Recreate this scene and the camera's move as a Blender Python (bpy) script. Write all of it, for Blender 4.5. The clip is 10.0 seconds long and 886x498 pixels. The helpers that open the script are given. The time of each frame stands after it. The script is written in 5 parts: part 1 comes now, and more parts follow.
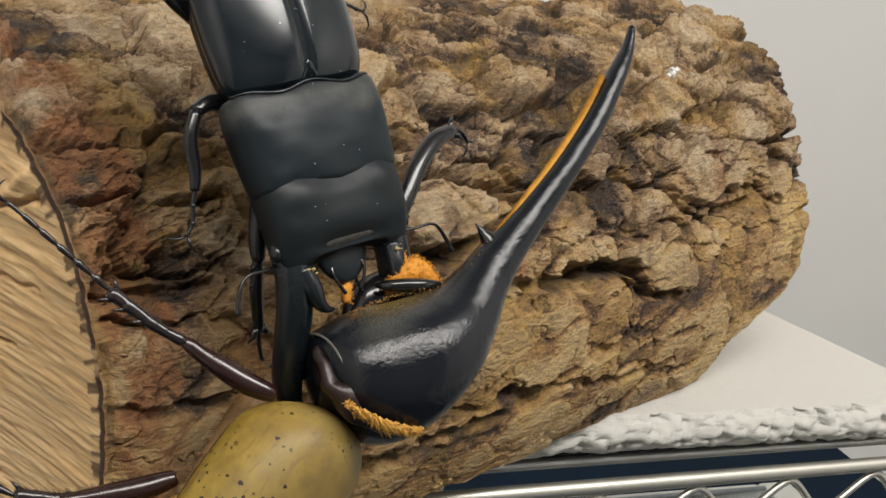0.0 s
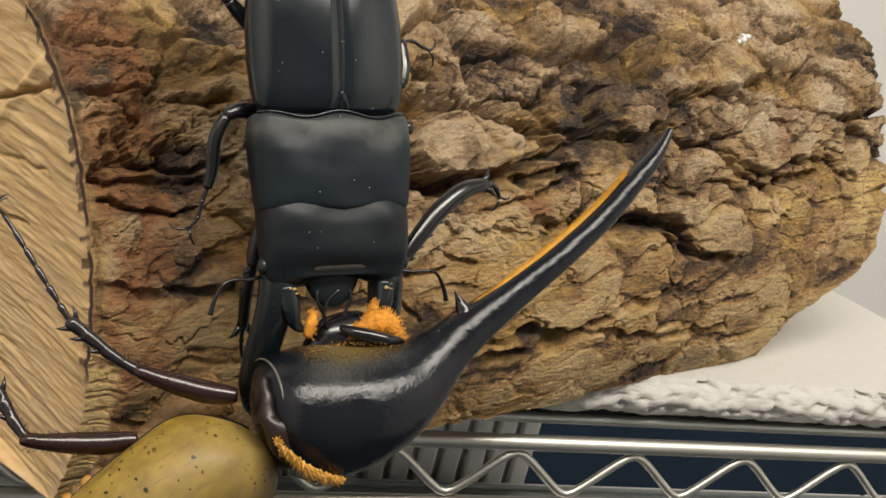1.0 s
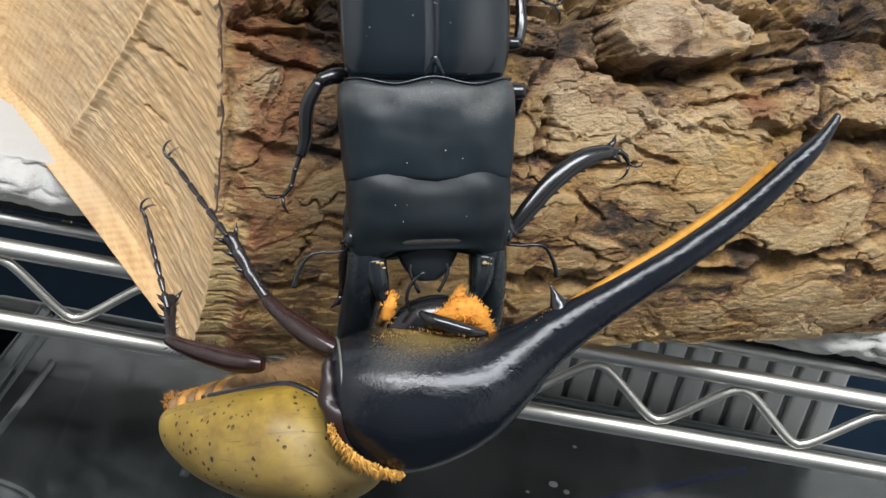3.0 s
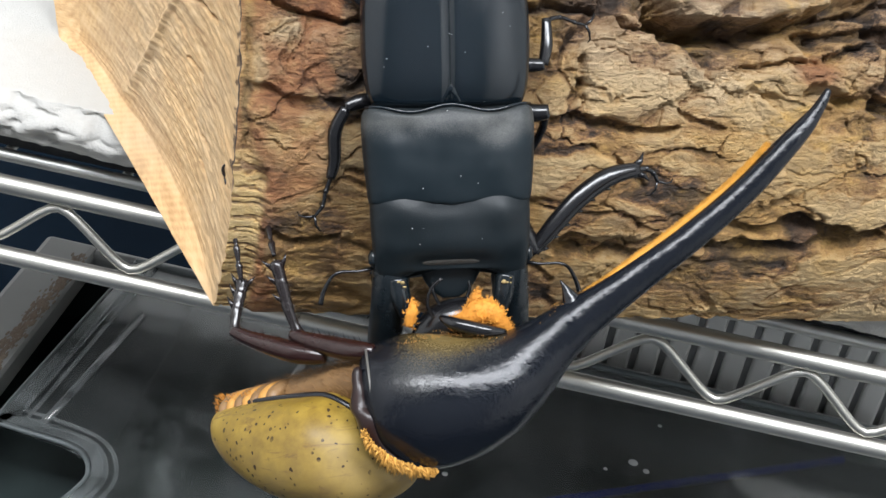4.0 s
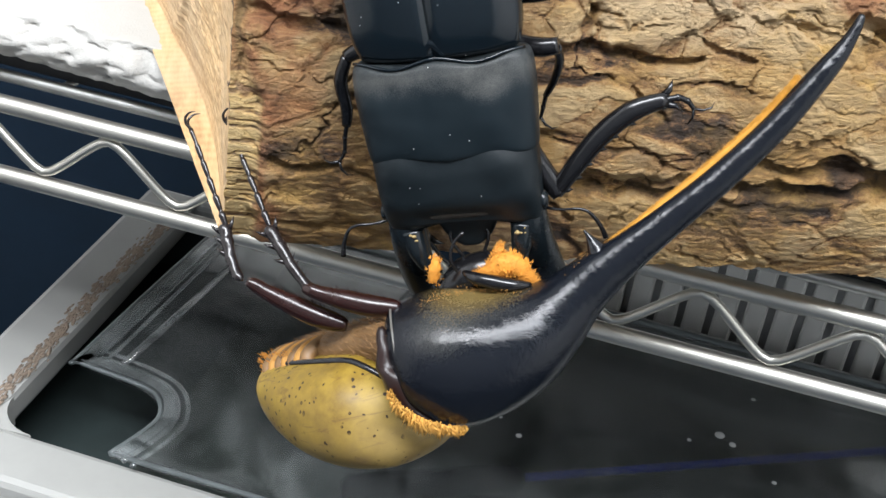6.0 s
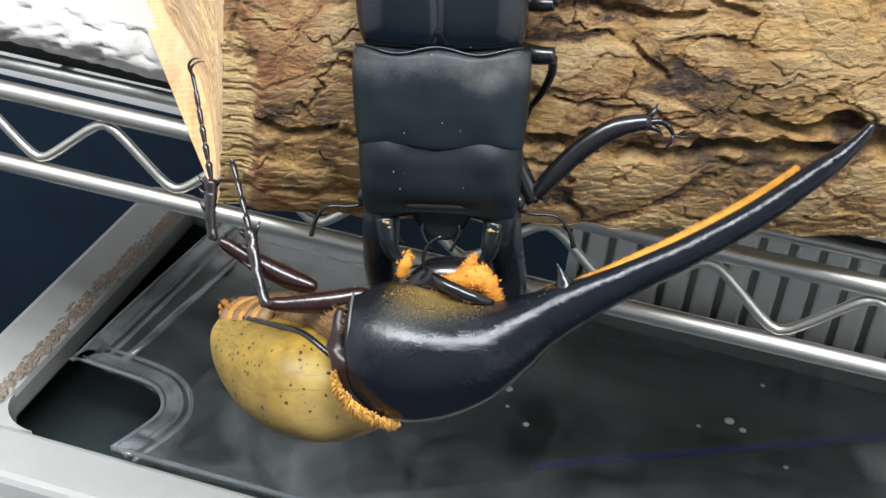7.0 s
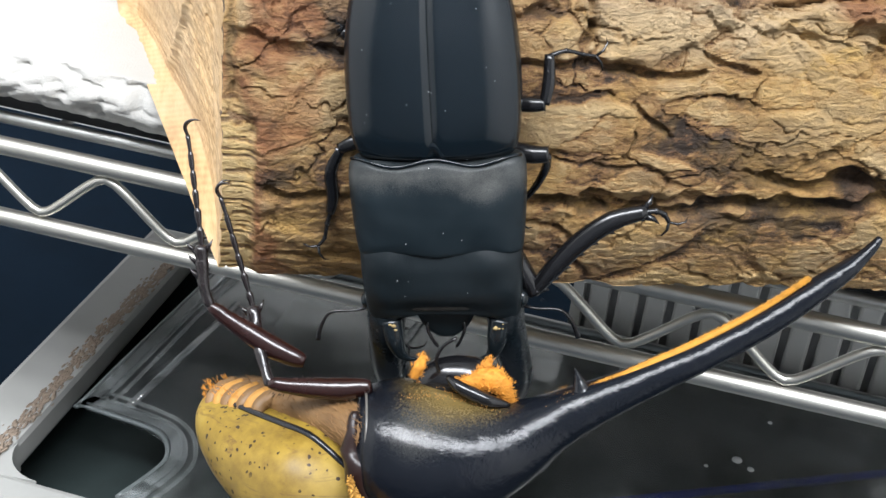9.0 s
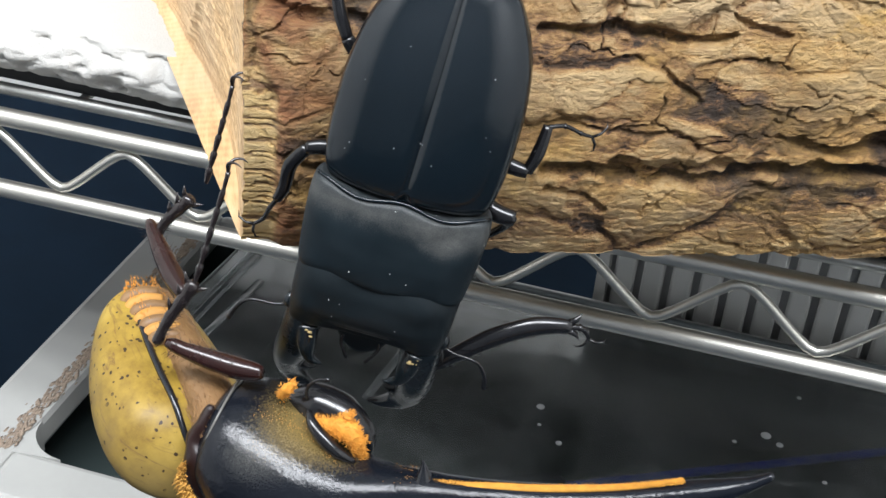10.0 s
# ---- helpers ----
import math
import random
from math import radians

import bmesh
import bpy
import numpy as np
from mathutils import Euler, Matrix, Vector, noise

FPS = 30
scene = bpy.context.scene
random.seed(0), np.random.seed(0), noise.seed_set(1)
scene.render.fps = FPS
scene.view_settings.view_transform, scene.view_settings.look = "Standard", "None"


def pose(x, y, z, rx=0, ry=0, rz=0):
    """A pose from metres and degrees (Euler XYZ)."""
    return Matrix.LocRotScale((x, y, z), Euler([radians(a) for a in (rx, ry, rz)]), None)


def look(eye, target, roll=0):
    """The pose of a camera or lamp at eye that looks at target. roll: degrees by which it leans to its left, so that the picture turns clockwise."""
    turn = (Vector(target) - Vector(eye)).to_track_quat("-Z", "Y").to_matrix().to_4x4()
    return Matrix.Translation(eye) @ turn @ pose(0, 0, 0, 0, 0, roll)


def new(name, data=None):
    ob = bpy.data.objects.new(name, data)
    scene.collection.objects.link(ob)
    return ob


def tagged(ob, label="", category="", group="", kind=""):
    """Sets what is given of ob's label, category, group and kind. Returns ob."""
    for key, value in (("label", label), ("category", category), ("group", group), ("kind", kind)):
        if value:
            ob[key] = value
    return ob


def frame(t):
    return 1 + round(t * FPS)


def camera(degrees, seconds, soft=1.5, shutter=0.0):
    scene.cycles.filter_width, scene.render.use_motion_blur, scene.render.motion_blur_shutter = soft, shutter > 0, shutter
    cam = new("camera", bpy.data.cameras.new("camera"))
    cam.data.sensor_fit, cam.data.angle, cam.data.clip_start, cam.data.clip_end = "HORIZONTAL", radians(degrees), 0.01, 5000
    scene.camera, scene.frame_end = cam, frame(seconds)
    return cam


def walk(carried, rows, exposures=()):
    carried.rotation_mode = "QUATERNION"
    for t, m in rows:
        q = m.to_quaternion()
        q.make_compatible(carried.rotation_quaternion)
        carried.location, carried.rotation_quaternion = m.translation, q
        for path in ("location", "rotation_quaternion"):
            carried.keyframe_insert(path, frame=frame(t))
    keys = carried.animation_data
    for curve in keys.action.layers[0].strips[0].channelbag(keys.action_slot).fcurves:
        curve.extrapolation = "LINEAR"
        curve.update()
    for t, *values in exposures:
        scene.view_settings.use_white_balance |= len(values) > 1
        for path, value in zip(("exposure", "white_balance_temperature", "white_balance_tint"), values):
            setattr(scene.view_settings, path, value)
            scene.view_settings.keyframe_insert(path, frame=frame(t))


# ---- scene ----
cam = camera(36.74, 10.0)
PATH = [
    (0, look((-0.18358, -0.25244, 0.18307), (-0.07692, -0.07555, 0.10734), 13.48)),
    (0.5, look((-0.16950, -0.26546, 0.17956), (-0.07446, -0.08224, 0.10342), 13.91)),
    (1, look((-0.15274, -0.28022, 0.17589), (-0.07371, -0.09096, 0.09627), 14.35)),
    (1.5, look((-0.14562, -0.28364, 0.17079), (-0.08080, -0.09090, 0.08684), 14.67)),
    (2, look((-0.12316, -0.27816, 0.16593), (-0.07680, -0.08305, 0.07547), 14.36)),
    (2.5, look((-0.10806, -0.27612, 0.16515), (-0.07829, -0.08047, 0.06906), 13.51)),
    (3, look((-0.09875, -0.27275, 0.16701), (-0.08448, -0.07839, 0.06494), 12.60)),
    (3.2, look((-0.09582, -0.27252, 0.16423), (-0.08771, -0.07778, 0.06220), 11.92)),
    (4.3, look((-0.05938, -0.26222, 0.16606), (-0.07870, -0.07453, 0.05293), 10.44)),
    (4.5, look((-0.04949, -0.25979, 0.16595), (-0.07640, -0.07376, 0.05164), 9.57)),
    (5, look((-0.04678, -0.25782, 0.16386), (-0.07828, -0.07515, 0.04536), 9.51)),
    (5.5, look((-0.04747, -0.25344, 0.16342), (-0.08289, -0.07273, 0.04304), 8.93)),
    (5.7, look((-0.04638, -0.25504, 0.16220), (-0.08219, -0.07330, 0.04351), 8.99)),
    (6.8, look((-0.04041, -0.25749, 0.14703), (-0.07888, -0.07377, 0.03229), 7.55)),
    (7, look((-0.04152, -0.25756, 0.14724), (-0.07977, -0.07331, 0.03328), 7.46)),
    (7.5, look((-0.04208, -0.25652, 0.15022), (-0.08054, -0.07106, 0.03829), 7.17)),
    (8, look((-0.04039, -0.25499, 0.15350), (-0.07947, -0.06914, 0.04245), 6.85)),
    (8.5, look((-0.04018, -0.25379, 0.15524), (-0.07927, -0.06801, 0.04408), 6.77)),
    (9, look((-0.04305, -0.25235, 0.15360), (-0.08276, -0.06706, 0.04183), 6.56)),
    (9.5, look((-0.04425, -0.25126, 0.15040), (-0.08558, -0.06674, 0.03795), 6.14)),
    (10, look((-0.04419, -0.24991, 0.14957), (-0.08661, -0.06700, 0.03491), 5.65)),
]
walk(cam, PATH, exposures=[(0, 0.05, 6500, 10), (1.5, 0.25, 7000, 10), (2, 0.35, 6500, 10), (3, 0.6, 5800, 10), (4.5, 0.8, 5750, 10), (5.5, 0.85, 5750, 10), (7, 0.95, 5750, 10), (10, 0.92, 5750, 10)])

# ---------------------------------------------------------------- world and light
world = bpy.data.worlds.new("room_air")
scene.world = world
world.use_nodes = True
wn = world.node_tree.nodes
wn["Background"].inputs["Color"].default_value = (0.62, 0.72, 0.85, 1)
wn["Background"].inputs["Strength"].default_value = 0.05


def area_lamp(name, eye, target, sx, sy, watts, color):
    data = bpy.data.lights.new(name, "AREA")
    data.shape, data.size, data.size_y, data.energy, data.color = "RECTANGLE", sx, sy, watts, color
    ob = new(name, data)
    ob.matrix_world = look(eye, target)
    return ob


# ceiling lamp panels of the breeding room, over and a little before the rack
area_lamp("lamp_light", (-0.49, -0.72, 1.375), (-0.49, -0.7199, 0.0), 0.92, 0.42, 19.0, (1.0, 0.95, 0.88))
area_lamp("lamp_light", (0.49, -0.72, 1.375), (0.49, -0.7199, 0.0), 0.92, 0.42, 20.5, (1.0, 0.96, 0.9))


# ---------------------------------------------------------------- materials
def mat(name):
    m = bpy.data.materials.new(name)
    m.use_nodes = True
    nt = m.node_tree
    return m, nt, nt.nodes["Principled BSDF"]


def node(nt, kind, **inputs):
    n = nt.nodes.new(kind)
    for k, v in inputs.items():
        n.inputs[k.replace("_", " ")].default_value = v
    return n


def coords(nt, scale=(1, 1, 1), out="Object"):
    tc = nt.nodes.new("ShaderNodeTexCoord")
    mp = nt.nodes.new("ShaderNodeMapping")
    mp.inputs["Scale"].default_value = scale
    nt.links.new(tc.outputs[out], mp.inputs["Vector"])
    return mp.outputs["Vector"]


def noise_tex(nt, vec, scale, detail=6, rough=0.6, dist=0.0):
    n = node(nt, "ShaderNodeTexNoise", Scale=scale, Detail=detail, Roughness=rough, Distortion=dist)
    nt.links.new(vec, n.inputs["Vector"])
    return n.outputs["Fac"]


def ramp(nt, fac, stops):
    r = nt.nodes.new("ShaderNodeValToRGB")
    els = r.color_ramp.elements
    while len(els) < len(stops):
        els.new(0.5)
    for e, (p, c) in zip(els, stops):
        e.position, e.color = p, (*c, 1) if len(c) == 3 else c
    nt.links.new(fac, r.inputs["Fac"])
    return r.outputs["Color"]


def mix(nt, fac, a, b, mode="MIX"):
    m = nt.nodes.new("ShaderNodeMix")
    m.data_type, m.blend_type = "RGBA", mode
    for sock, v in ((0, fac), (6, a), (7, b)):
        if isinstance(v, bpy.types.NodeSocket):
            nt.links.new(v, m.inputs[sock])
        else:
            m.inputs[sock].default_value = v if sock == 0 else (*v, 1)
    return m.outputs[2]


def scalar(nt, op, a, b):
    m = nt.nodes.new("ShaderNodeMath")
    m.operation = op
    for i, v in enumerate((a, b)):
        if isinstance(v, bpy.types.NodeSocket):
            nt.links.new(v, m.inputs[i])
        else:
            m.inputs[i].default_value = v
    return m.outputs[0]


def bump(nt, bsdf, height, strength=0.3, distance=0.001):
    b = node(nt, "ShaderNodeBump", Strength=strength, Distance=distance)
    nt.links.new(height, b.inputs["Height"])
    nt.links.new(b.outputs["Normal"], bsdf.inputs["Normal"])


def chitin(name, base, rough, var=0.5, grain=900, strength=0.08, coat=0.0, scale=120, low=None, spec=0.5):
    """A beetle's shell: nearly plain pigment, fine pits and a patchy polish."""
    m, nt, b = mat(name)
    v = coords(nt)
    f = noise_tex(nt, v, scale, 5, 0.6)
    dark = low or tuple(c * (1 - var) for c in base)
    nt.links.new(mix(nt, f, dark, base), b.inputs["Base Color"])
    r = nt.nodes.new("ShaderNodeMapRange")
    r.inputs[1].default_value, r.inputs[2].default_value = 0.3, 0.7
    r.inputs[3].default_value, r.inputs[4].default_value = rough * 0.75, min(1, rough * 1.3)
    nt.links.new(noise_tex(nt, v, scale * 0.6, 6, 0.7), r.inputs[0])
    nt.links.new(r.outputs[0], b.inputs["Roughness"])
    b.inputs["Coat Weight"].default_value, b.inputs["Coat Roughness"].default_value = coat, 0.08
    b.inputs["Specular IOR Level"].default_value = spec
    bump(nt, b, noise_tex(nt, v, grain, 3, 0.7), strength, 0.0002)
    return m


def plain(name, base, rough, metal=0.0, var=0.15, scale=60, strength=0.1, distance=0.0003, spec=0.5):
    m, nt, b = mat(name)
    v = coords(nt)
    f = noise_tex(nt, v, scale, 6, 0.65)
    nt.links.new(mix(nt, f, tuple(c * (1 - var) for c in base), tuple(min(1, c * (1 + var)) for c in base)), b.inputs["Base Color"])
    b.inputs["Roughness"].default_value, b.inputs["Metallic"].default_value = rough, metal
    b.inputs["Specular IOR Level"].default_value = spec
    bump(nt, b, noise_tex(nt, v, scale * 8, 4, 0.6), strength, distance)
    return m


def bark_material():
    m, nt, b = mat("oak_bark")
    v = coords(nt)
    vs = coords(nt, (0.5, 1, 1))

    def attr(name):
        a = nt.nodes.new("ShaderNodeAttribute")
        a.attribute_name = name
        return a.outputs["Fac"]
    big = noise_tex(nt, vs, 60, 6, 0.62, 0.6)
    fine = noise_tex(nt, vs, 420, 7, 0.72, 0.7)
    dust = noise_tex(nt, vs, 1500, 4, 0.75, 0.4)
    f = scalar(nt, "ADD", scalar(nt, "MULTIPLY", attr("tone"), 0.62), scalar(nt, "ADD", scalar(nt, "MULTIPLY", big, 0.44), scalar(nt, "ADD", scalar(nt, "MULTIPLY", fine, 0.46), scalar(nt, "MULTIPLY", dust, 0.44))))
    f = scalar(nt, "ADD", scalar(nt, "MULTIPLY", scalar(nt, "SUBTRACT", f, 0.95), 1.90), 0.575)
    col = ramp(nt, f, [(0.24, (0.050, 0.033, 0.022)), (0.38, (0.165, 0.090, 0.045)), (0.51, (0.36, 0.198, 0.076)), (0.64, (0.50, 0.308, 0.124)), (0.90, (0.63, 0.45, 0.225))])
    pale = ramp(nt, f, [(0.24, (0.055, 0.042, 0.034)), (0.38, (0.185, 0.128, 0.086)), (0.51, (0.39, 0.285, 0.185)), (0.64, (0.54, 0.415, 0.285)), (0.90, (0.68, 0.56, 0.42))])
    col = mix(nt, scalar(nt, "MULTIPLY", attr("high"), 0.6), col, pale)
    brown = ramp(nt, noise_tex(nt, vs, 125, 6, 0.68, 0.8), [(0.47, (0, 0, 0)), (0.64, (0.6,) * 3)])
    col = mix(nt, brown, col, (0.21, 0.118, 0.056))
    # golden and grey patches of weathering
    gold = ramp(nt, noise_tex(nt, v, 48, 5, 0.6), [(0.46, (0, 0, 0)), (0.62, (0.9, 0.9, 0.9))])
    col = mix(nt, scalar(nt, "MULTIPLY", gold, fine), col, (0.55, 0.33, 0.09))
    grey = ramp(nt, noise_tex(nt, vs, 34, 5, 0.65), [(0.54, (0, 0, 0)), (0.70, (0.7, 0.7, 0.7))])
    col = mix(nt, scalar(nt, "MULTIPLY", grey, scalar(nt, "SUBTRACT", 1.15, fine)), col, (0.125, 0.105, 0.088))
    # flecks of bright ochre cork
    fleck = ramp(nt, noise_tex(nt, vs, 190, 6, 0.7, 0.4), [(0.55, (0, 0, 0)), (0.63, (0.75,) * 3)])
    col = mix(nt, scalar(nt, "MULTIPLY", fleck, gold), col, (0.68, 0.43, 0.13))
    # rusty inner bark laid open along the sawn end
    rcol = ramp(nt, fine, [(0.3, (0.10, 0.040, 0.020)), (0.52, (0.36, 0.155, 0.062)), (0.72, (0.52, 0.30, 0.13))])
    col = mix(nt, scalar(nt, "MULTIPLY", attr("inner"), ramp(nt, big, [(0.32, (0.3,) * 3), (0.55, (0.95,) * 3)])), col, rcol)
    # pale yellow torn sapwood
    slit = ramp(nt, attr("slit"), [(0.44, (0.72, 0.50, 0.20)), (0.57, (0.58, 0.35, 0.12)), (0.68, (0.20, 0.10, 0.045))])
    col = mix(nt, attr("sap"), col, mix(nt, ramp(nt, fine, [(0.4, (0, 0, 0)), (0.7, (0.5,) * 3)]), slit, (0.74, 0.60, 0.36)))
    nt.links.new(col, b.inputs["Base Color"])
    nt.links.new(ramp(nt, big, [(0.35, (0.55,) * 3), (0.6, (0.85,) * 3)]), b.inputs["Roughness"])
    b.inputs["Specular IOR Level"].default_value = 0.4
    h = scalar(nt, "ADD", noise_tex(nt, vs, 900, 7, 0.75, 0.5), scalar(nt, "MULTIPLY", fine, 1.6))
    bump(nt, b, h, 1.0, 0.0017)
    return m


def wood_material():
    m, nt, b = mat("sawn_oak")
    v = coords(nt)
    # saw strokes run across the face; rings lie round the heart
    strokes = noise_tex(nt, coords(nt, (1, 0.13, 3.0)), 210, 7, 0.7, 0.3)
    fib = noise_tex(nt, coords(nt, (1, 0.2, 2.4)), 600, 6, 0.7)
    wave = node(nt, "ShaderNodeTexWave", Scale=130.0, Distortion=3.0, Detail=4.0)
    wave.wave_type = "RINGS"
    wave.rings_direction = "X"
    nt.links.new(v, wave.inputs["Vector"])
    f = scalar(nt, "ADD", scalar(nt, "MULTIPLY", strokes, 0.65), scalar(nt, "ADD", scalar(nt, "MULTIPLY", fib, 0.25), scalar(nt, "MULTIPLY", wave.outputs["Fac"], 0.05)))
    col = ramp(nt, f, [(0.30, (0.34, 0.19, 0.075)), (0.48, (0.58, 0.385, 0.185)), (0.70, (0.71, 0.53, 0.305))])
    stain = ramp(nt, noise_tex(nt, v, 22, 4, 0.6), [(0.45, (0, 0, 0)), (0.75, (0.5, 0.5, 0.5))])
    col = mix(nt, stain, col, (0.40, 0.33, 0.24))
    # dark cambium line and saw ticks along the rim
    rim = nt.nodes.new("ShaderNodeAttribute")
    rim.attribute_name = "rim"
    col = mix(nt, rim.outputs["Fac"], col, (0.045, 0.022, 0.012))
    nt.links.new(col, b.inputs["Base Color"])
    b.inputs["Roughness"].default_value = 0.75
    bump(nt, b, scalar(nt, "ADD", strokes, fib), 0.4, 0.0009)
    return m


def elytra_yellow():
    m, nt, b = mat("olive_yellow_elytron")
    v = coords(nt)
    cloud = noise_tex(nt, v, 90, 7, 0.68)
    col = ramp(nt, cloud, [(0.30, (0.10, 0.058, 0.010)), (0.46, (0.205, 0.132, 0.018)), (0.60, (0.285, 0.192, 0.027)), (0.78, (0.33, 0.24, 0.06))])
    vor = node(nt, "ShaderNodeTexVoronoi", Scale=640.0, Randomness=1.0)
    vd = nt.nodes.new("ShaderNodeVectorMath")
    vd.operation = "ADD"
    nz = node(nt, "ShaderNodeTexNoise", Scale=300.0, Detail=3.0)
    nt.links.new(v, nz.inputs["Vector"])
    sc = nt.nodes.new("ShaderNodeVectorMath")
    sc.operation = "SCALE"
    sc.inputs["Scale"].default_value = 0.0018
    nt.links.new(nz.outputs["Color"], sc.inputs[0])
    nt.links.new(v, vd.inputs[0])
    nt.links.new(sc.outputs[0], vd.inputs[1])
    nt.links.new(vd.outputs[0], vor.inputs["Vector"])
    spot = ramp(nt, scalar(nt, "ADD", vor.outputs["Distance"], scalar(nt, "MULTIPLY", noise_tex(nt, v, 260, 3, 0.6), 0.5)), [(0.43, (1, 1, 1)), (0.49, (0, 0, 0))])
    at = nt.nodes.new("ShaderNodeAttribute")
    at.attribute_name = "upper"
    thick = scalar(nt, "ADD", noise_tex(nt, v, 110, 4, 0.6), scalar(nt, "MULTIPLY", at.outputs["Fac"], 0.11))
    where = ramp(nt, thick, [(0.47, (0, 0, 0)), (0.56, (1, 1, 1))])
    # scratches and rubbed dark patches
    scr = ramp(nt, noise_tex(nt, coords(nt, (1, 5, 1)), 95, 6, 0.7, 1.2), [(0.56, (0, 0, 0)), (0.66, (0.75,) * 3)])
    col = mix(nt, scr, col, (0.11, 0.06, 0.018))
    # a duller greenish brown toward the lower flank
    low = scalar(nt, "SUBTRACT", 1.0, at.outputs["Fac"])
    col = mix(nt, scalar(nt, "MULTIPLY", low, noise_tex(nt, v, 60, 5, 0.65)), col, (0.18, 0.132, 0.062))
    col = mix(nt, scalar(nt, "MULTIPLY", spot, where), col, (0.022, 0.012, 0.006))
    nt.links.new(col, b.inputs["Base Color"])
    nt.links.new(ramp(nt, cloud, [(0.35, (0.38,) * 3), (0.65, (0.55,) * 3)]), b.inputs["Roughness"])
    b.inputs["Specular IOR Level"].default_value = 0.3
    bump(nt, b, noise_tex(nt, v, 500, 4, 0.6), 0.12, 0.0003)
    return m


def horn_material():
    """Polished black shell with a speckled ochre bloom by the head."""
    m, nt, b = mat("polished_black_thorax")
    v = coords(nt)
    at = nt.nodes.new("ShaderNodeAttribute")
    at.attribute_name = "bloom"
    vor = node(nt, "ShaderNodeTexVoronoi", Scale=3000.0)
    nt.links.new(v, vor.inputs["Vector"])
    grain = scalar(nt, "ADD", scalar(nt, "MULTIPLY", noise_tex(nt, v, 3400, 5, 0.75), 0.55), scalar(nt, "MULTIPLY", vor.outputs["Distance"], 0.4))
    f = ramp(nt, scalar(nt, "ADD", scalar(nt, "MULTIPLY", at.outputs["Fac"], 0.60), scalar(nt, "MULTIPLY", grain, 0.55)), [(0.46, (0, 0, 0)), (1.0, (0.75,) * 3)])
    gr = nt.nodes.new("ShaderNodeAttribute")
    gr.attribute_name = "grain"
    base = mix(nt, noise_tex(nt, v, 70, 5, 0.6), (0.003, 0.004, 0.0065), (0.0065, 0.008, 0.0115))
    speck = ramp(nt, scalar(nt, "ADD", scalar(nt, "MULTIPLY", gr.outputs["Fac"], 0.35), scalar(nt, "MULTIPLY", noise_tex(nt, v, 5200, 3, 0.7), 0.7)), [(0.56, (0, 0, 0)), (0.84, (0.5,) * 3)])
    base = mix(nt, speck, base, (0.11, 0.11, 0.10))
    nt.links.new(mix(nt, f, base, (0.26, 0.18, 0.05)), b.inputs["Base Color"])
    r = ramp(nt, noise_tex(nt, v, 55, 6, 0.7), [(0.35, (0.09,) * 3), (0.7, (0.20,) * 3)])
    nt.links.new(mix(nt, f, r, (0.6, 0.6, 0.6)), b.inputs["Roughness"])
    b.inputs["Coat Weight"].default_value, b.inputs["Coat Roughness"].default_value = 0.0, 0.12
    b.inputs["Specular IOR Level"].default_value = 0.36
    bump(nt, b, scalar(nt, "ADD", noise_tex(nt, v, 1400, 4, 0.7), scalar(nt, "MULTIPLY", noise_tex(nt, v, 105, 4, 0.55), 7.0)), 0.26, 0.0003)
    return m


HORN_BODY = horn_material()
BARK, WOOD, YELLOW = bark_material(), wood_material(), elytra_yellow()
ELYTRA_BLACK = chitin("black_elytra", (0.0050, 0.0096, 0.0138), 0.18, coat=0.0, spec=0.55, strength=0.05, scale=60)
def dusty_shell():
    """Satin black with a fine pale dust caught toward the rear edge."""
    m, nt, b = mat("satin_black_shell")
    v = coords(nt)
    at = nt.nodes.new("ShaderNodeAttribute")
    at.attribute_name = "dust"
    fine = noise_tex(nt, v, 5200, 4, 0.75)
    patch = noise_tex(nt, v, 170, 5, 0.6)
    k = scalar(nt, "MULTIPLY", at.outputs["Fac"], scalar(nt, "MULTIPLY", patch, 1.5))
    f = ramp(nt, scalar(nt, "ADD", scalar(nt, "MULTIPLY", k, 0.5), scalar(nt, "MULTIPLY", fine, 0.6)), [(0.42, (0, 0, 0)), (0.95, (0.5,) * 3)])
    base = mix(nt, patch, (0.0062, 0.0100, 0.0128), (0.0105, 0.0160, 0.0198))
    nt.links.new(mix(nt, f, base, (0.17, 0.165, 0.15)), b.inputs["Base Color"])
    nt.links.new(ramp(nt, patch, [(0.3, (0.30,) * 3), (0.7, (0.46,) * 3)]), b.inputs["Roughness"])
    b.inputs["Specular IOR Level"].default_value = 0.19
    bump(nt, b, fine, 0.16, 0.0002)
    return m


SATIN_BLACK = dusty_shell()
HEAD_BLACK = chitin("granular_black_head", (0.0085, 0.0128, 0.0155), 0.40, spec=0.25, grain=4200, strength=0.2, scale=120)
MANDIBLE = chitin("polished_black_mandible", (0.006, 0.0095, 0.012), 0.26, coat=0.0, strength=0.06)
LEG_BLACK = chitin("glossy_black_leg", (0.007, 0.007, 0.008), 0.22, coat=0.15, strength=0.08)
LEG_RED = chitin("dark_mahogany_leg", (0.019, 0.0045, 0.003), 0.24, coat=0.2, low=(0.009, 0.003, 0.0025), strength=0.1)
HORN = chitin("polished_black_horn", (0.009, 0.010, 0.013), 0.22, coat=0.1, grain=1500, strength=0.10, scale=70)
LEG_DARK = chitin("blackish_leg", (0.014, 0.009, 0.009), 0.24, coat=0.25, low=(0.007, 0.006, 0.006), strength=0.1)
FUZZ_BROWN = plain("brown_hair", (0.22, 0.12, 0.045), 0.7, var=0.35, scale=220)
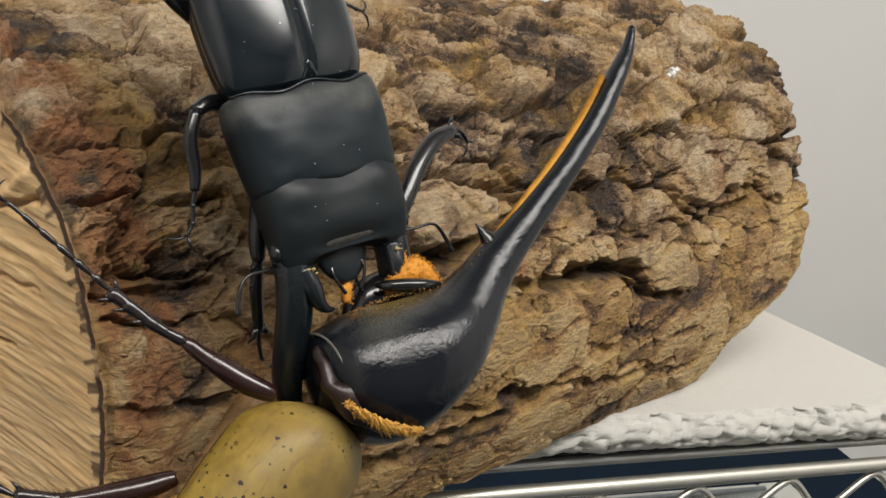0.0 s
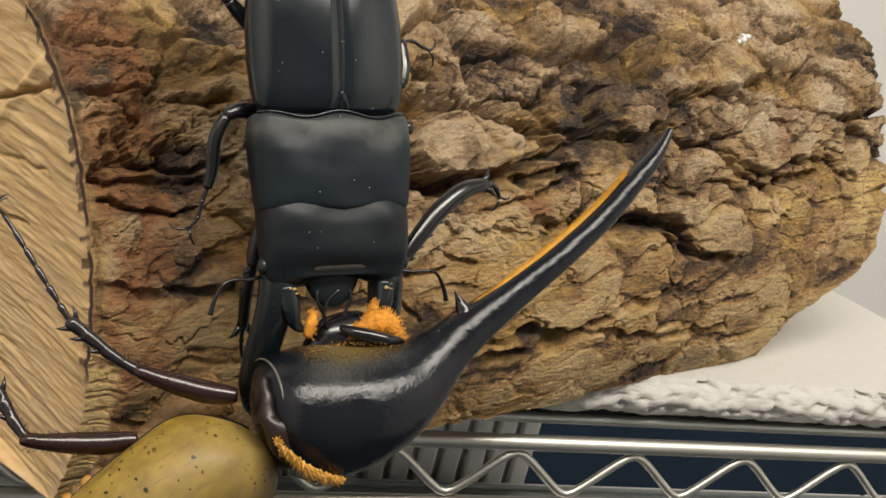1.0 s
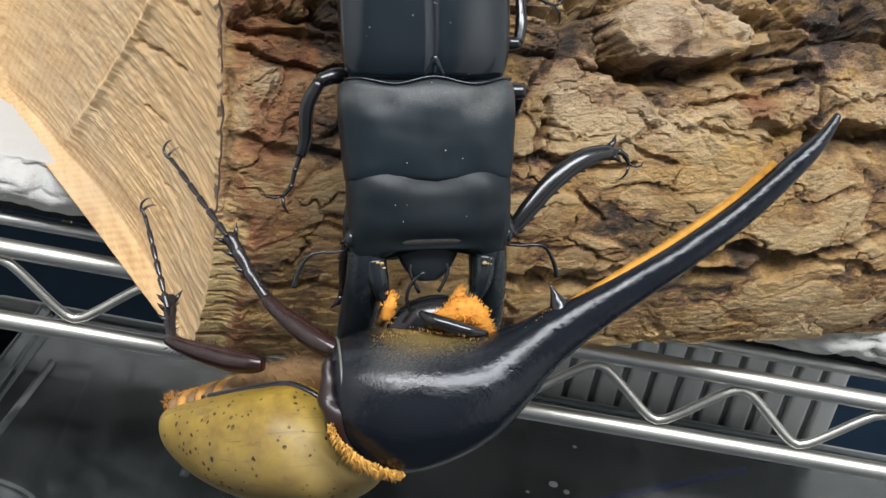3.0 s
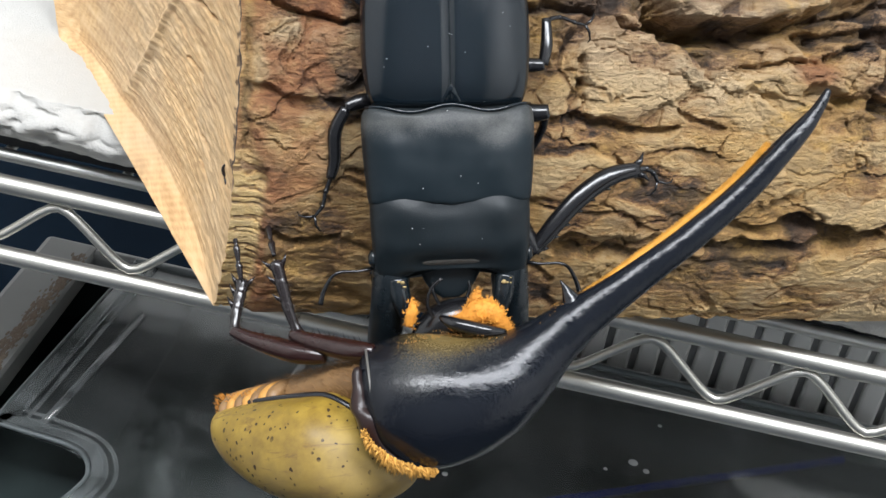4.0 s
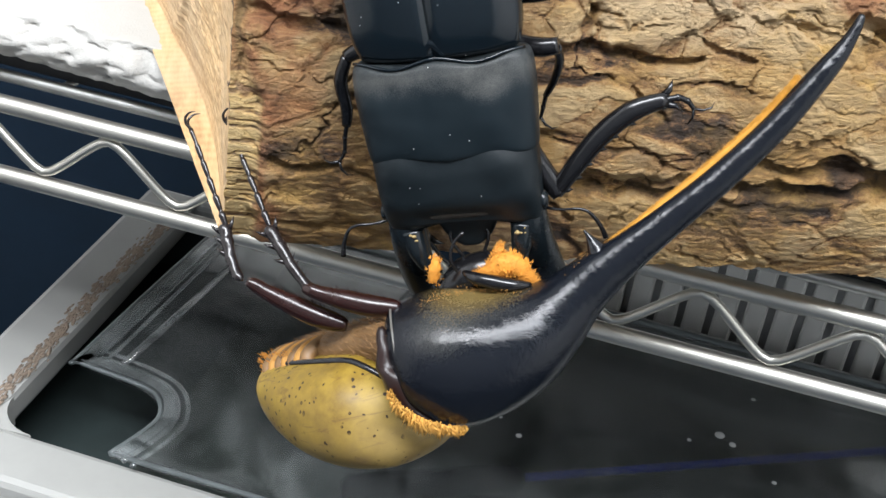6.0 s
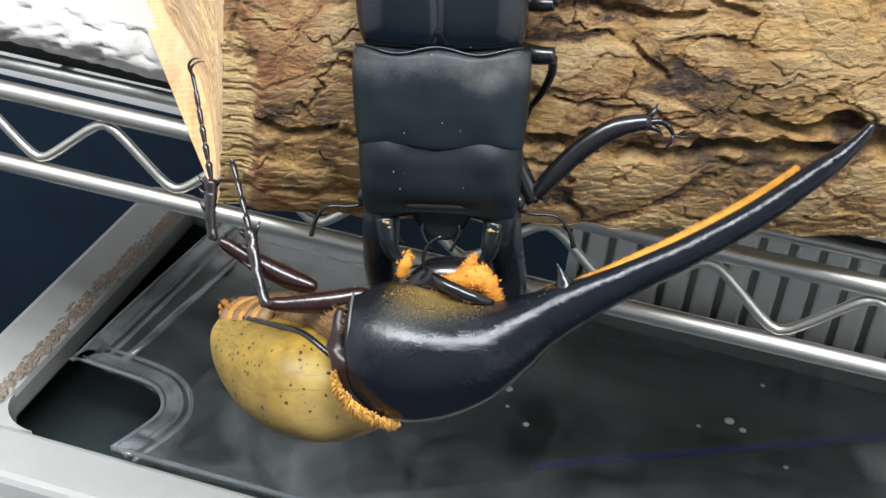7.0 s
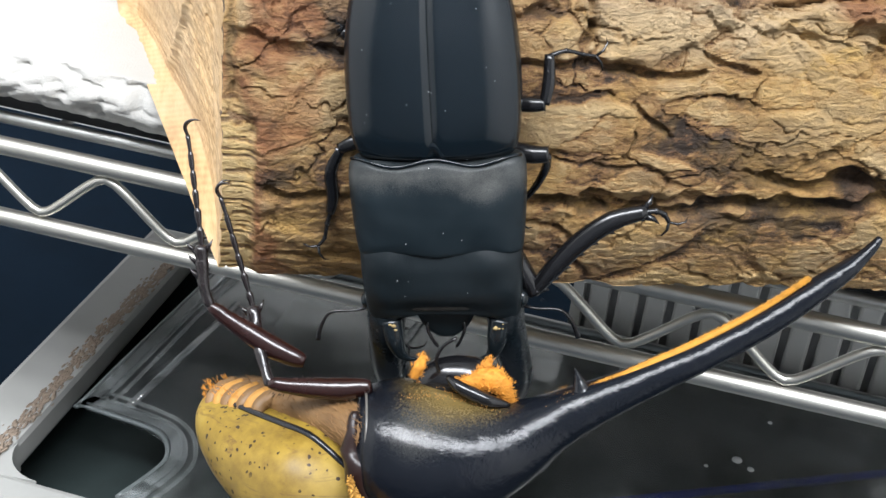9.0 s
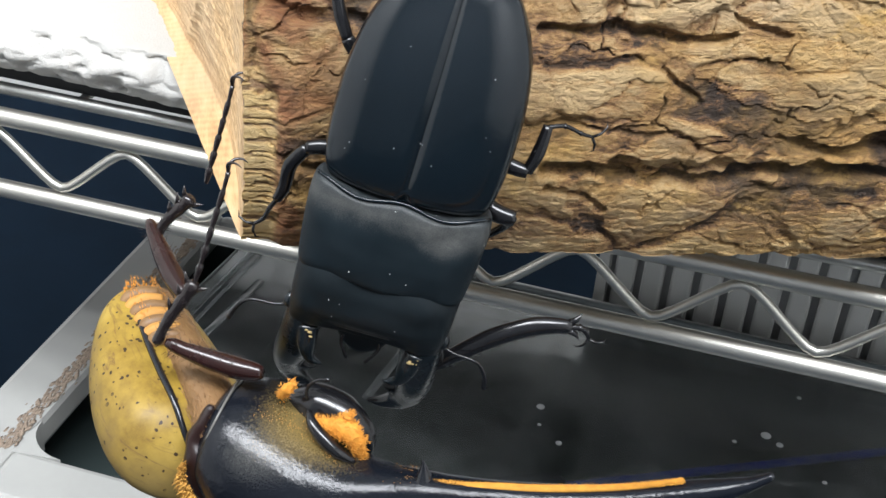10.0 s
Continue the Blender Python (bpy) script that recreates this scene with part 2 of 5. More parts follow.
BROW = chitin("grey_granular_brow", (0.085, 0.08, 0.07), 0.5, grain=3200, strength=0.5, scale=900, low=(0.012, 0.012, 0.012))
NAVY = plain("dark_navy_void", (0.004, 0.011, 0.022), 0.9, var=0.4, scale=20, spec=0.1)
DUST = plain("pale_dust", (0.60, 0.60, 0.58), 0.6, var=0.1)
COLLAR = chitin("dark_joint_membrane", (0.020, 0.007, 0.005), 0.34, low=(0.006, 0.004, 0.004), grain=500, strength=0.5, scale=240, spec=0.4)
CRUMB = plain("wood_crumbs", (0.30, 0.22, 0.09), 0.85, var=0.5, scale=500)
HORN_RIM = plain("pale_rim", (0.10, 0.095, 0.085), 0.35, var=0.3)
UNDERSIDE = chitin("brown_underside", (0.26, 0.15, 0.055), 0.5, low=(0.09, 0.045, 0.018), coat=0.0, strength=0.2, scale=150)
FUZZ = plain("orange_hair", (0.52, 0.215, 0.018), 0.75, var=0.55, scale=420)
FUZZ_GOLD = plain("golden_hair", (0.52, 0.27, 0.045), 0.75, var=0.5, scale=380)
HORN_HAIR = plain("deep_orange_hair", (0.45, 0.215, 0.02), 0.8, var=0.5, scale=500)
FUZZ_PALE = plain("ochre_hair", (0.42, 0.21, 0.042), 0.7, var=0.35, scale=220)
CHROME = plain("chromed_wire", (0.57, 0.555, 0.50), 0.42, metal=1.0, var=0.10, scale=90, strength=0.06)
CHROME_OLD = plain("dull_chromed_wire", (0.46, 0.46, 0.44), 0.42, metal=1.0, var=0.2, scale=120, strength=0.1)
FOAM = plain("white_styrofoam", (0.46, 0.45, 0.42), 0.9, var=0.05, scale=260, strength=0.5, distance=0.0009)
GAP_DARK = plain("black_gap_plate", (0.012, 0.013, 0.014), 0.6)
RIM_GREY = plain("grey_plastic_rim", (0.34, 0.34, 0.32), 0.42, var=0.12, scale=40)
DIRT = plain("brown_dried_soil", (0.27, 0.21, 0.155), 0.9, var=0.5, scale=300, strength=0.6, distance=0.001)
GREEN_BLACK = plain("dark_box_inside", (0.020, 0.030, 0.029), 0.6, var=0.5, scale=50)
PAINT = plain("pale_grey_wall_paint", (0.68, 0.675, 0.655), 0.75, var=0.03, scale=8, strength=0.15, distance=0.0006)
DARKWALL = plain("unseen_dark_wall_paint", (0.16, 0.17, 0.185), 0.8, var=0.15, scale=8, strength=0.15, distance=0.0006)
CEIL = plain("white_ceiling_paint", (0.82, 0.82, 0.81), 0.8, var=0.03, scale=6)
FLOORM = plain("dark_blue_floor", (0.006, 0.015, 0.028), 0.6, var=0.3, scale=10)
GRILLE = plain("off_white_grille_plastic", (0.54, 0.54, 0.515), 0.5, var=0.06, scale=30)
GRILLE_GAP = plain("grey_grille_back", (0.40, 0.40, 0.39), 0.6)
BLACKH = plain("black_rubber_handle", (0.005, 0.006, 0.008), 0.7, var=0.3, spec=0.2)
BLUE = plain("blue_plastic_rod", (0.008, 0.025, 0.26), 0.5, var=0.2, spec=0.3)
SHEET = plain("dark_grey_tray_bottom", (0.060, 0.067, 0.061), 0.85, var=0.7, scale=26, strength=0.05, spec=0.05)


def clear_plastic(name, haze, tint):
    m, nt, b = mat(name)
    v = coords(nt)
    b.inputs["Base Color"].default_value = (*tint, 1)
    cloud = noise_tex(nt, v, 42, 7, 0.68, 0.8)
    nt.links.new(ramp(nt, cloud, [(0.38, (0.99,) * 3), (0.58, (1 - 0.4 * haze,) * 3), (0.75, (1 - haze,) * 3)]), b.inputs["Transmission Weight"])
    b.inputs["IOR"].default_value = 1.45
    nt.links.new(ramp(nt, noise_tex(nt, v, 35, 6, 0.7), [(0.4, (0.06,) * 3), (0.75, (0.22,) * 3)]), b.inputs["Roughness"])
    bump(nt, b, noise_tex(nt, v, 60, 4, 0.5), 0.2, 0.0008)
    return m


CLEAR = clear_plastic("scuffed_clear_plastic", 0.15, (0.80, 0.84, 0.84))
HAZY = clear_plastic("hazy_clear_plastic", 0.5, (0.62, 0.66, 0.66))
FROST = plain("frosted_plastic_edge", (0.11, 0.125, 0.125), 0.4, var=0.6, scale=90)
DROP = plain("milky_water_spot", (0.50, 0.51, 0.50), 0.3)
GLOW, gnt, gb = mat("lamp_diffuser")
gb.inputs["Emission Color"].default_value = (1.0, 0.96, 0.9, 1)
gb.inputs["Emission Strength"].default_value = 2.0


# ---------------------------------------------------------------- mesh helpers
MM = 0.001


def part(name, bm, material, parent=None, label="", smooth=True):
    me = bpy.data.meshes.new(name)
    bmesh.ops.recalc_face_normals(bm, faces=bm.faces)
    bm.to_mesh(me)
    bm.free()
    me.materials.append(material)
    if smooth:
        me.polygons.foreach_set("use_smooth", [True] * len(me.polygons))
    ob = new(name, me)
    if parent:
        ob.parent = parent
    if label:
        tagged(ob, label)
    return ob


def thing(name, label, category, group="", kind=""):
    return tagged(new(name), label, category, group, kind)


def box(bm, lo, hi, bevel=0.0):
    r = bmesh.ops.create_cube(bm, size=1.0)
    lo, hi = Vector(lo), Vector(hi)
    for v in r["verts"]:
        v.co = Vector((lo[i] + (v.co[i] + 0.5) * (hi[i] - lo[i]) for i in range(3)))
    if bevel:
        es = {e for v in r["verts"] for e in v.link_edges}
        bmesh.ops.bevel(bm, geom=list(es), offset=bevel, segments=2, affect="EDGES", profile=0.5)
    return bm


def tube(bm, pts, radii, seg=12, flat=1.0, up=(0, 0, 1), cap=True, smooth_n=0):
    """A tapered tube through pts; flat squeezes it along up."""
    pts = [Vector(p) for p in pts]
    if not hasattr(radii, "__len__"):
        radii = [radii] * len(pts)
    if smooth_n:
        pts, radii = spline(pts, radii, smooth_n)
    rings = []
    up = Vector(up)
    for i, p in enumerate(pts):
        t = (pts[min(i + 1, len(pts) - 1)] - pts[max(i - 1, 0)]).normalized()
        u = t.cross(up)
        if u.length < 1e-4:
            u = t.cross(Vector((0.3, 1, 0.2)))
        u.normalize()
        w = u.cross(t).normalized()
        rings.append([bm.verts.new(p + (u * math.cos(a) + w * math.sin(a) * flat) * radii[i]) for a in (2 * math.pi * k / seg for k in range(seg))])
    skin(bm, rings, cap)
    return bm


def skin(bm, rings, cap=True, closed=True):
    for a, b in zip(rings, rings[1:]):
        n = len(a)
        for k in range(n if closed else n - 1):
            q = (k + 1) % n
            bm.faces.new((a[k], a[q], b[q], b[k]))
    if cap and closed:
        bm.faces.new(list(reversed(rings[0])))
        bm.faces.new(rings[-1])


def spline(pts, radii, n):
    """Catmull-Rom through pts, with n steps between two of them."""
    out, ro = [], []
    for i in range(len(pts) - 1):
        p0, p1, p2, p3 = pts[max(i - 1, 0)], pts[i], pts[i + 1], pts[min(i + 2, len(pts) - 1)]
        for k in range(n):
            t = k / n
            out.append(0.5 * ((2 * p1) + (p2 - p0) * t + (2 * p0 - 5 * p1 + 4 * p2 - p3) * t * t + (3 * p1 - p0 - 3 * p2 + p3) * t ** 3))
            ro.append(radii[i] + (radii[i + 1] - radii[i]) * t)
    return out + [pts[-1]], ro + [radii[-1]]


def smooth_table(rows, n):
    """Rows of numbers, made n times as many along a smooth curve."""
    rows = [np.array(r, float) for r in rows]
    out = []
    for i in range(len(rows) - 1):
        p0, p1, p2, p3 = rows[max(i - 1, 0)], rows[i], rows[i + 1], rows[min(i + 2, len(rows) - 1)]
        for k in range(n):
            t = k / n
            out.append(0.5 * ((2 * p1) + (p2 - p0) * t + (2 * p0 - 5 * p1 + 4 * p2 - p3) * t * t + (3 * p1 - p0 - 3 * p2 + p3) * t ** 3))
    return out + [rows[-1]]


def shell(bm, rows, seg=40, power=2.3, n=5, groove=0.0):
    """A body of cross sections along y. Rows, in mm: y, half width, height above, depth below, z of the side line."""
    rings = []
    for y, w, up, down, z in smooth_table(rows, n):
        ring = []
        for k in range(seg):
            a = 2 * math.pi * k / seg
            c, s = math.cos(a), math.sin(a)
            x = w * math.copysign(abs(c) ** (2 / power), c)
            h = (up if s > 0 else down) * math.copysign(abs(s) ** (2 / power), s)
            if groove and s > 0:
                h -= groove * math.exp(-(x / 0.5) ** 2)
            ring.append(bm.verts.new((x * MM, y * MM, (z + h) * MM)))
        rings.append(ring)
    skin(bm, rings)
    bmesh.ops.recalc_face_normals(bm, faces=bm.faces)
    return bm


def hairs(bm, spots, length, width, lean, spread, rng):
    """Thin tapered tufts: spots are places with an outward direction."""
    for p, d in spots:
        d = Vector(d) + Vector((rng.uniform(-spread, spread) for _ in range(3))) + Vector(lean)
        d.normalize()
        L = length * rng.uniform(0.6, 1.25)
        s = d.cross(Vector((rng.uniform(-1, 1), rng.uniform(-1, 1), rng.uniform(-1, 1)))).normalized() * width
        q = d.cross(s).normalized() * width
        base = [bm.verts.new(Vector(p) + v) for v in (s, q * 0.87 - s * 0.5, -q * 0.87 - s * 0.5)]
        tip = bm.verts.new(Vector(p) + d * L)
        for i in range(3):
            bm.faces.new((base[i], base[(i + 1) % 3], tip))
    return bm
# ---------------------------------------------------------------- room and rack
def slab(name, lo, hi, material, label=""):
    bm = bmesh.new()
    box(bm, lo, hi)
    ob = part(name, bm, material, smooth=False)
    return tagged(ob, label, "", kind="structure")


slab("wall_north", (-1.3, 0.50, -0.75), (1.3, 0.60, 1.45), PAINT, "pale grey painted wall behind the rack")
# unseen wall, coloured dark so the shells reflect darkness from that side
slab("wall_south", (-1.3, -1.7, -0.75), (1.3, -1.6, 1.45), DARKWALL, "unseen dark wall closing the room, keeps reflections on the shells dark")
slab("wall_west", (-1.4, -1.7, -0.75), (-1.3, 0.60, 1.45), PAINT, "pale grey painted wall of the room")
slab("wall_east", (1.3, -1.7, -0.75), (1.4, 0.60, 1.45), PAINT, "pale grey painted wall of the room")
# dark blue of the void under the rack is put into the floor colour
slab("floor", (-1.4, -1.7, -0.80), (1.4, 0.60, -0.75), FLOORM, "dark floor below the rack")
slab("ceiling", (-1.4, -1.7, 1.45), (1.4, 0.60, 1.50), CEIL, "white painted ceiling")

for x0, y0 in ((-0.49, -0.72), (0.49, -0.72)):
    lamp = thing("ceiling_lamp", "white lamp panel with a wide diffuser on the ceiling", "lamp", "ceiling lamps")
    lamp.location = (x0, y0, 1.45)
    part("housing", box(bmesh.new(), (-0.48, -0.24, -0.05), (0.48, 0.24, 0.0), 0.006), CEIL, lamp, smooth=False)
    part("diffuser", box(bmesh.new(), (-0.45, -0.21, -0.068), (0.45, 0.21, -0.0505), 0.006), GLOW, lamp, smooth=False)

PITCH, WAVE = 0.036, 0.01296


def wire_shelf():
    rack = thing("wire_shelf", "chromed wire shelf with a zigzag truss along its front edge", "shelf")
    for name, y, z, r, m in (("rod", 0.0, 0.0032, 0.0023, CHROME), ("rod", 0.0, -WAVE - 0.0037, 0.0023, CHROME), ("rod", 0.0105, 0.0050, 0.0016, CHROME_OLD)):
        part(name, tube(bmesh.new(), [(-0.62, y, z), (-0.2, y, z), (0.2, y, z), (0.62, y, z)], r, 16), m, rack)
    pts = []
    for i in range(-272, 273):
        x = PITCH * i / 16
        c = math.asin(0.90 * math.cos(2 * math.pi * x / PITCH)) / math.asin(0.90)
        pts.append((x, 0.0, -WAVE / 2 + WAVE / 2 * c))
    part("zigzag_wire", tube(bmesh.new(), pts, 0.00118, 10, up=(0, 1, 0)), CHROME, rack, "bent zigzag wire of dull chrome")
    for i in range(-20, 6):
        x = i * 0.03 + 0.011
        part("deck_wire", tube(bmesh.new(), [(x, 0.012, 0.0040), (x, 0.42, 0.0040)], 0.0012, 8), CHROME_OLD, rack)
    rack.matrix_world = Matrix.Translation((-0.12, 0, 0)) @ pose(0, 0, 0, 0, -0.5, 0) @ Matrix.Translation((0.12, 0, 0))
    return rack


wire_shelf()
# added support plate; its black paints the shaded gap under the foam
bm = bmesh.new()
skin(bm, [[bm.verts.new((x, y, z)) for x, y in ((-0.40, 0.0135), (0.172, 0.0135), (0.078, 0.26), (-0.40, 0.26))] for z in (0.0054, 0.0104)])
tagged(part("gap_plate", bm, GAP_DARK, smooth=False), "thin black plate added on the wire shelf for the shaded gap under the foam", "mat")


# ---------------------------------------------------------------- value noise for the rough surfaces
def lattice(p, seed):
    i = np.floor(p).astype(np.int64)
    q = p - i
    q = q * q * (3 - 2 * q)
    out = 0
    for dx in (0, 1):
        for dy in (0, 1):
            for dz in (0, 1):
                h = (i[..., 0] + dx) * 374761393 + (i[..., 1] + dy) * 668265263 + (i[..., 2] + dz) * 2147483647 + seed * 974634777
                h = (h ^ (h >> 13)) * 1274126177
                h = ((h ^ (h >> 16)) & 0xFFFF) / 65535.0
                out = out + h * np.where(dx, q[..., 0], 1 - q[..., 0]) * np.where(dy, q[..., 1], 1 - q[..., 1]) * np.where(dz, q[..., 2], 1 - q[..., 2])
    return out


def fbm(p, freq, octaves, seed, gain=0.5):
    total, amp, norm = 0, 1.0, 0
    for o in range(octaves):
        total = total + amp * lattice(p * freq + 17.3 * o + seed, seed + o)
        norm, amp, freq = norm + amp, amp * gain, freq * 2.03
    return total / norm


def step(a, b, x):
    t = np.clip((x - a) / (b - a), 0, 1)
    return t * t * (3 - 2 * t)


def grid_mesh(name, co, attrs, material, parent, label="", flip=False):
    """A sheet of quads from an array of rows of points."""
    a, b = co.shape[:2]
    me = bpy.data.meshes.new(name)
    k = np.arange(a * b).reshape(a, b)
    q = np.stack([k[:-1, :-1], k[1:, :-1], k[1:, 1:], k[:-1, 1:]], -1).reshape(-1, 4)
    if flip:
        q = q[:, ::-1]
    me.from_pydata(co.reshape(-1, 3).tolist(), [], q.tolist())
    for key, val in attrs.items():
        at = me.attributes.new(key, "FLOAT", "POINT")
        at.data.foreach_set("value", np.ascontiguousarray(val.reshape(-1), dtype=np.float32))
    me.polygons.foreach_set("use_smooth", [True] * len(me.polygons))
    me.materials.append(material)
    ob = new(name, me)
    ob.parent = parent
    if label:
        tagged(ob, label)
    return ob


def cells(x, y, seed):
    """Scattered cells on a plane: the gap to the next cell, a random number of the cell, and the way from its middle."""
    ix, iy = np.floor(x).astype(np.int64), np.floor(y).astype(np.int64)
    f1, f2 = np.full(x.shape, 9.0), np.full(x.shape, 9.0)
    rid, ox, oy = np.zeros(x.shape), np.zeros(x.shape), np.zeros(x.shape)
    for dx in (-1, 0, 1):
        for dy in (-1, 0, 1):
            h = (ix + dx) * 374761393 + (iy + dy) * 668265263 + seed * 974634777
            h = (h ^ (h >> 13)) * 1274126177
            h = h ^ (h >> 16)
            px_, py_ = ix + dx + (h & 1023) / 1023.0, iy + dy + ((h >> 10) & 1023) / 1023.0
            d = np.hypot(x - px_, y - py_)
            near = d < f1
            f2 = np.where(near, f1, np.minimum(f2, d))
            rid = np.where(near, ((h >> 20) & 1023) / 1023.0, rid)
            ox, oy = np.where(near, x - px_, ox), np.where(near, y - py_, oy)
            f1 = np.minimum(f1, d)
    return f2 - f1, rid, ox, oy


# ---------------------------------------------------------------- foam slab
def foam_slab():
    n, m = 420, 160
    u = np.linspace(0, 1, n)[:, None]
    prof = []
    # the outline of a slice: under side, broken front face, top, back
    for k in range(m):
        s = k / (m - 1)
        if s < 0.12:
            prof.append((0.30 - (0.30 - 0.0085) * s / 0.12, 0.0105))
        elif s < 0.42:
            prof.append((0.0085 - 0.004 * math.sin((s - 0.12) / 0.30 * math.pi), 0.0105 + 0.0125 * (s - 0.12) / 0.30))
        else:
            prof.append((0.0085 + (0.30 - 0.0085) * ((s - 0.42) / 0.58) ** 1.5, 0.0230))
    prof = np.array(prof)
    y = prof[None, :, 0] * np.ones((n, 1))
    z = prof[None, :, 1] * np.ones((n, 1))
    right = 0.182 - 0.42 * y
    x = -0.40 + (right + 0.40) * u
    p = np.stack([x, y, z], -1)
    beads = np.abs(fbm(p, 330, 2, 5) - 0.5)
    lump = fbm(p, 70, 4, 8) - 0.5
    front = step(0.10, 0.14, np.linspace(0, 1, m))[None] * (1 - step(0.42, 0.47, np.linspace(0, 1, m))[None])
    near = cells(x / 0.0036, z / 0.0036, 23)
    balls = np.sqrt(np.clip(1 - (np.hypot(near[2], near[3]) / 0.75) ** 2, 0, 1))
    y = y - front * (lump * 0.006 + beads * 0.0015 + 0.0024 * (balls - 0.5))
    z = z + np.where(z > 0.021, -0.0008 * beads - 0.0016 * np.maximum(fbm(p, 45, 3, 9) - 0.55, 0), 0) + front * (fbm(p, 160, 3, 3) - 0.5) * 0.0010
    z[:, 0] = 0.0105
    slab_ob = grid_mesh("foam_slab", np.stack([x, y, np.maximum(z, 0.0105)], -1), {}, FOAM, None)
    # close the right hand end
    me = slab_ob.data
    b2 = bmesh.new()
    b2.from_mesh(me)
    b2.verts.ensure_lookup_table()
    for row in (0, n - 1):
        b2.faces.new([b2.verts[row * m + k] for k in range(m)])
    b2.to_mesh(me)
    b2.free()
    tagged(slab_ob, "white styrofoam slab with a crumbled broken front edge", "foam slab")


foam_slab()

# ---------------------------------------------------------------- the log
AX, NX = Vector((0.9238, 0.3829, 0)), Vector((-0.3829, 0.9238, 0))
LOG_M = Matrix(((AX.x, NX.x, 0, 0), (AX.y, NX.y, 0, 0), (0, 0, 1, 0), (0, 0, 0, 1)))
NC, ZC, RAD, ZB = 0.056, 0.050, 0.070, 0.0238
# long fissures as stretches of (s, z) along the face, with depth and width in mm
FISSURES = [
    (((-0.0862, 0.0412), (-0.0739, 0.0399), (-0.0624, 0.0407), (-0.0541, 0.0397), (-0.0482, 0.0422), (-0.039, 0.0448), (-0.0272, 0.0439), (-0.0126, 0.0432)), 4.5, 1.5),
    (((-0.0898, 0.0681), (-0.0778, 0.0673), (-0.0676, 0.066), (-0.057, 0.0668)), 3.0, 1.1),
    (((-0.0684, 0.0605), (-0.0655, 0.0575), (-0.061, 0.0542)), 2.0, 0.6),
    (((-0.1309, 0.0429), (-0.126, 0.0422), (-0.1192, 0.0433)), 2.5, 0.9),
    (((-0.0856, 0.0376), (-0.0806, 0.0357), (-0.0744, 0.0339)), 1.8, 0.7),
    (((-0.0569, 0.0707), (-0.0514, 0.0676), (-0.047, 0.0659)), 1.8, 0.7),
    (((-0.086, 0.0508), (-0.0756, 0.0501), (-0.0626, 0.0471), (-0.0558, 0.0449)), 1.2, 0.6),
    (((-0.0776, 0.0774), (-0.0768, 0.073), (-0.0781, 0.0707)), 2.0, 0.8),
    (((-0.0611, 0.0826), (-0.0544, 0.0838), (-0.0404, 0.0853), (-0.0241, 0.0889), (-0.0218, 0.0939)), 4.0, 2.0),
    (((-0.0607, 0.0976), (-0.0624, 0.0921), (-0.061, 0.0846)), 3.5, 2.2),
    (((-0.0274, 0.0826), (-0.0137, 0.0852), (-0.0128, 0.0776)), 3.0, 0.9),
    (((-0.0132, 0.0743), (-0.0018, 0.0721), (0.027, 0.07)), 3.5, 1.6),
    (((-0.0738, 0.0424), (-0.0566, 0.0431), (-0.0422, 0.0425), (-0.0246, 0.0434), (-0.005, 0.0457)), 3.5, 1.4),
    (((-0.0211, 0.0968), (-0.0127, 0.0933), (0.0066, 0.0931)), 3.0, 1.6),
    (((-0.0625, 0.099), (-0.0516, 0.0981), (-0.0337, 0.0955), (-0.0218, 0.0927), (-0.0191, 0.0893)), 4.0, 2.2),
    (((-0.0072, 0.0758), (0.0233, 0.0714), (0.0316, 0.0636), (0.0476, 0.0592)), 4.0, 2.0),
    (((-0.0419, 0.049), (-0.0127, 0.0465), (0.0027, 0.0494), (0.0231, 0.0535)), 4.0, 1.7),
    (((-0.0222, 0.1106), (-0.0014, 0.1082), (0.0272, 0.1117), (0.0522, 0.1091)), 3.5, 1.8),
    (((0.039, 0.0942), (0.0478, 0.0839), (0.068, 0.079), (0.0881, 0.0827)), 3.5, 1.8),
    (((-0.1377, 0.0886), (-0.1232, 0.0881), (-0.1113, 0.0868)), 3.0, 1.4),
    (((-0.1381, 0.071), (-0.1257, 0.0689), (-0.1098, 0.0679)), 2.8, 1.2),
    (((-0.0304, 0.0759), (-0.0083, 0.074), (0.0114, 0.0739), (0.0252, 0.0649), (0.0435, 0.0604)), 3.5, 1.6),
    (((-0.0362, 0.0478), (-0.014, 0.0468), (0.0134, 0.0416), (0.0536, 0.0373)), 3.5, 1.6),
    (((0.0237, 0.1064), (0.0534, 0.1076), (0.0612, 0.1027), (0.0874, 0.1028)), 3.0, 1.6),
]


def sawn_plane(n):
    """Where the slightly bellied saw cut ends the log."""
    return -0.139 - 0.03 * n - 1.7 * np.maximum(n, 0) ** 2


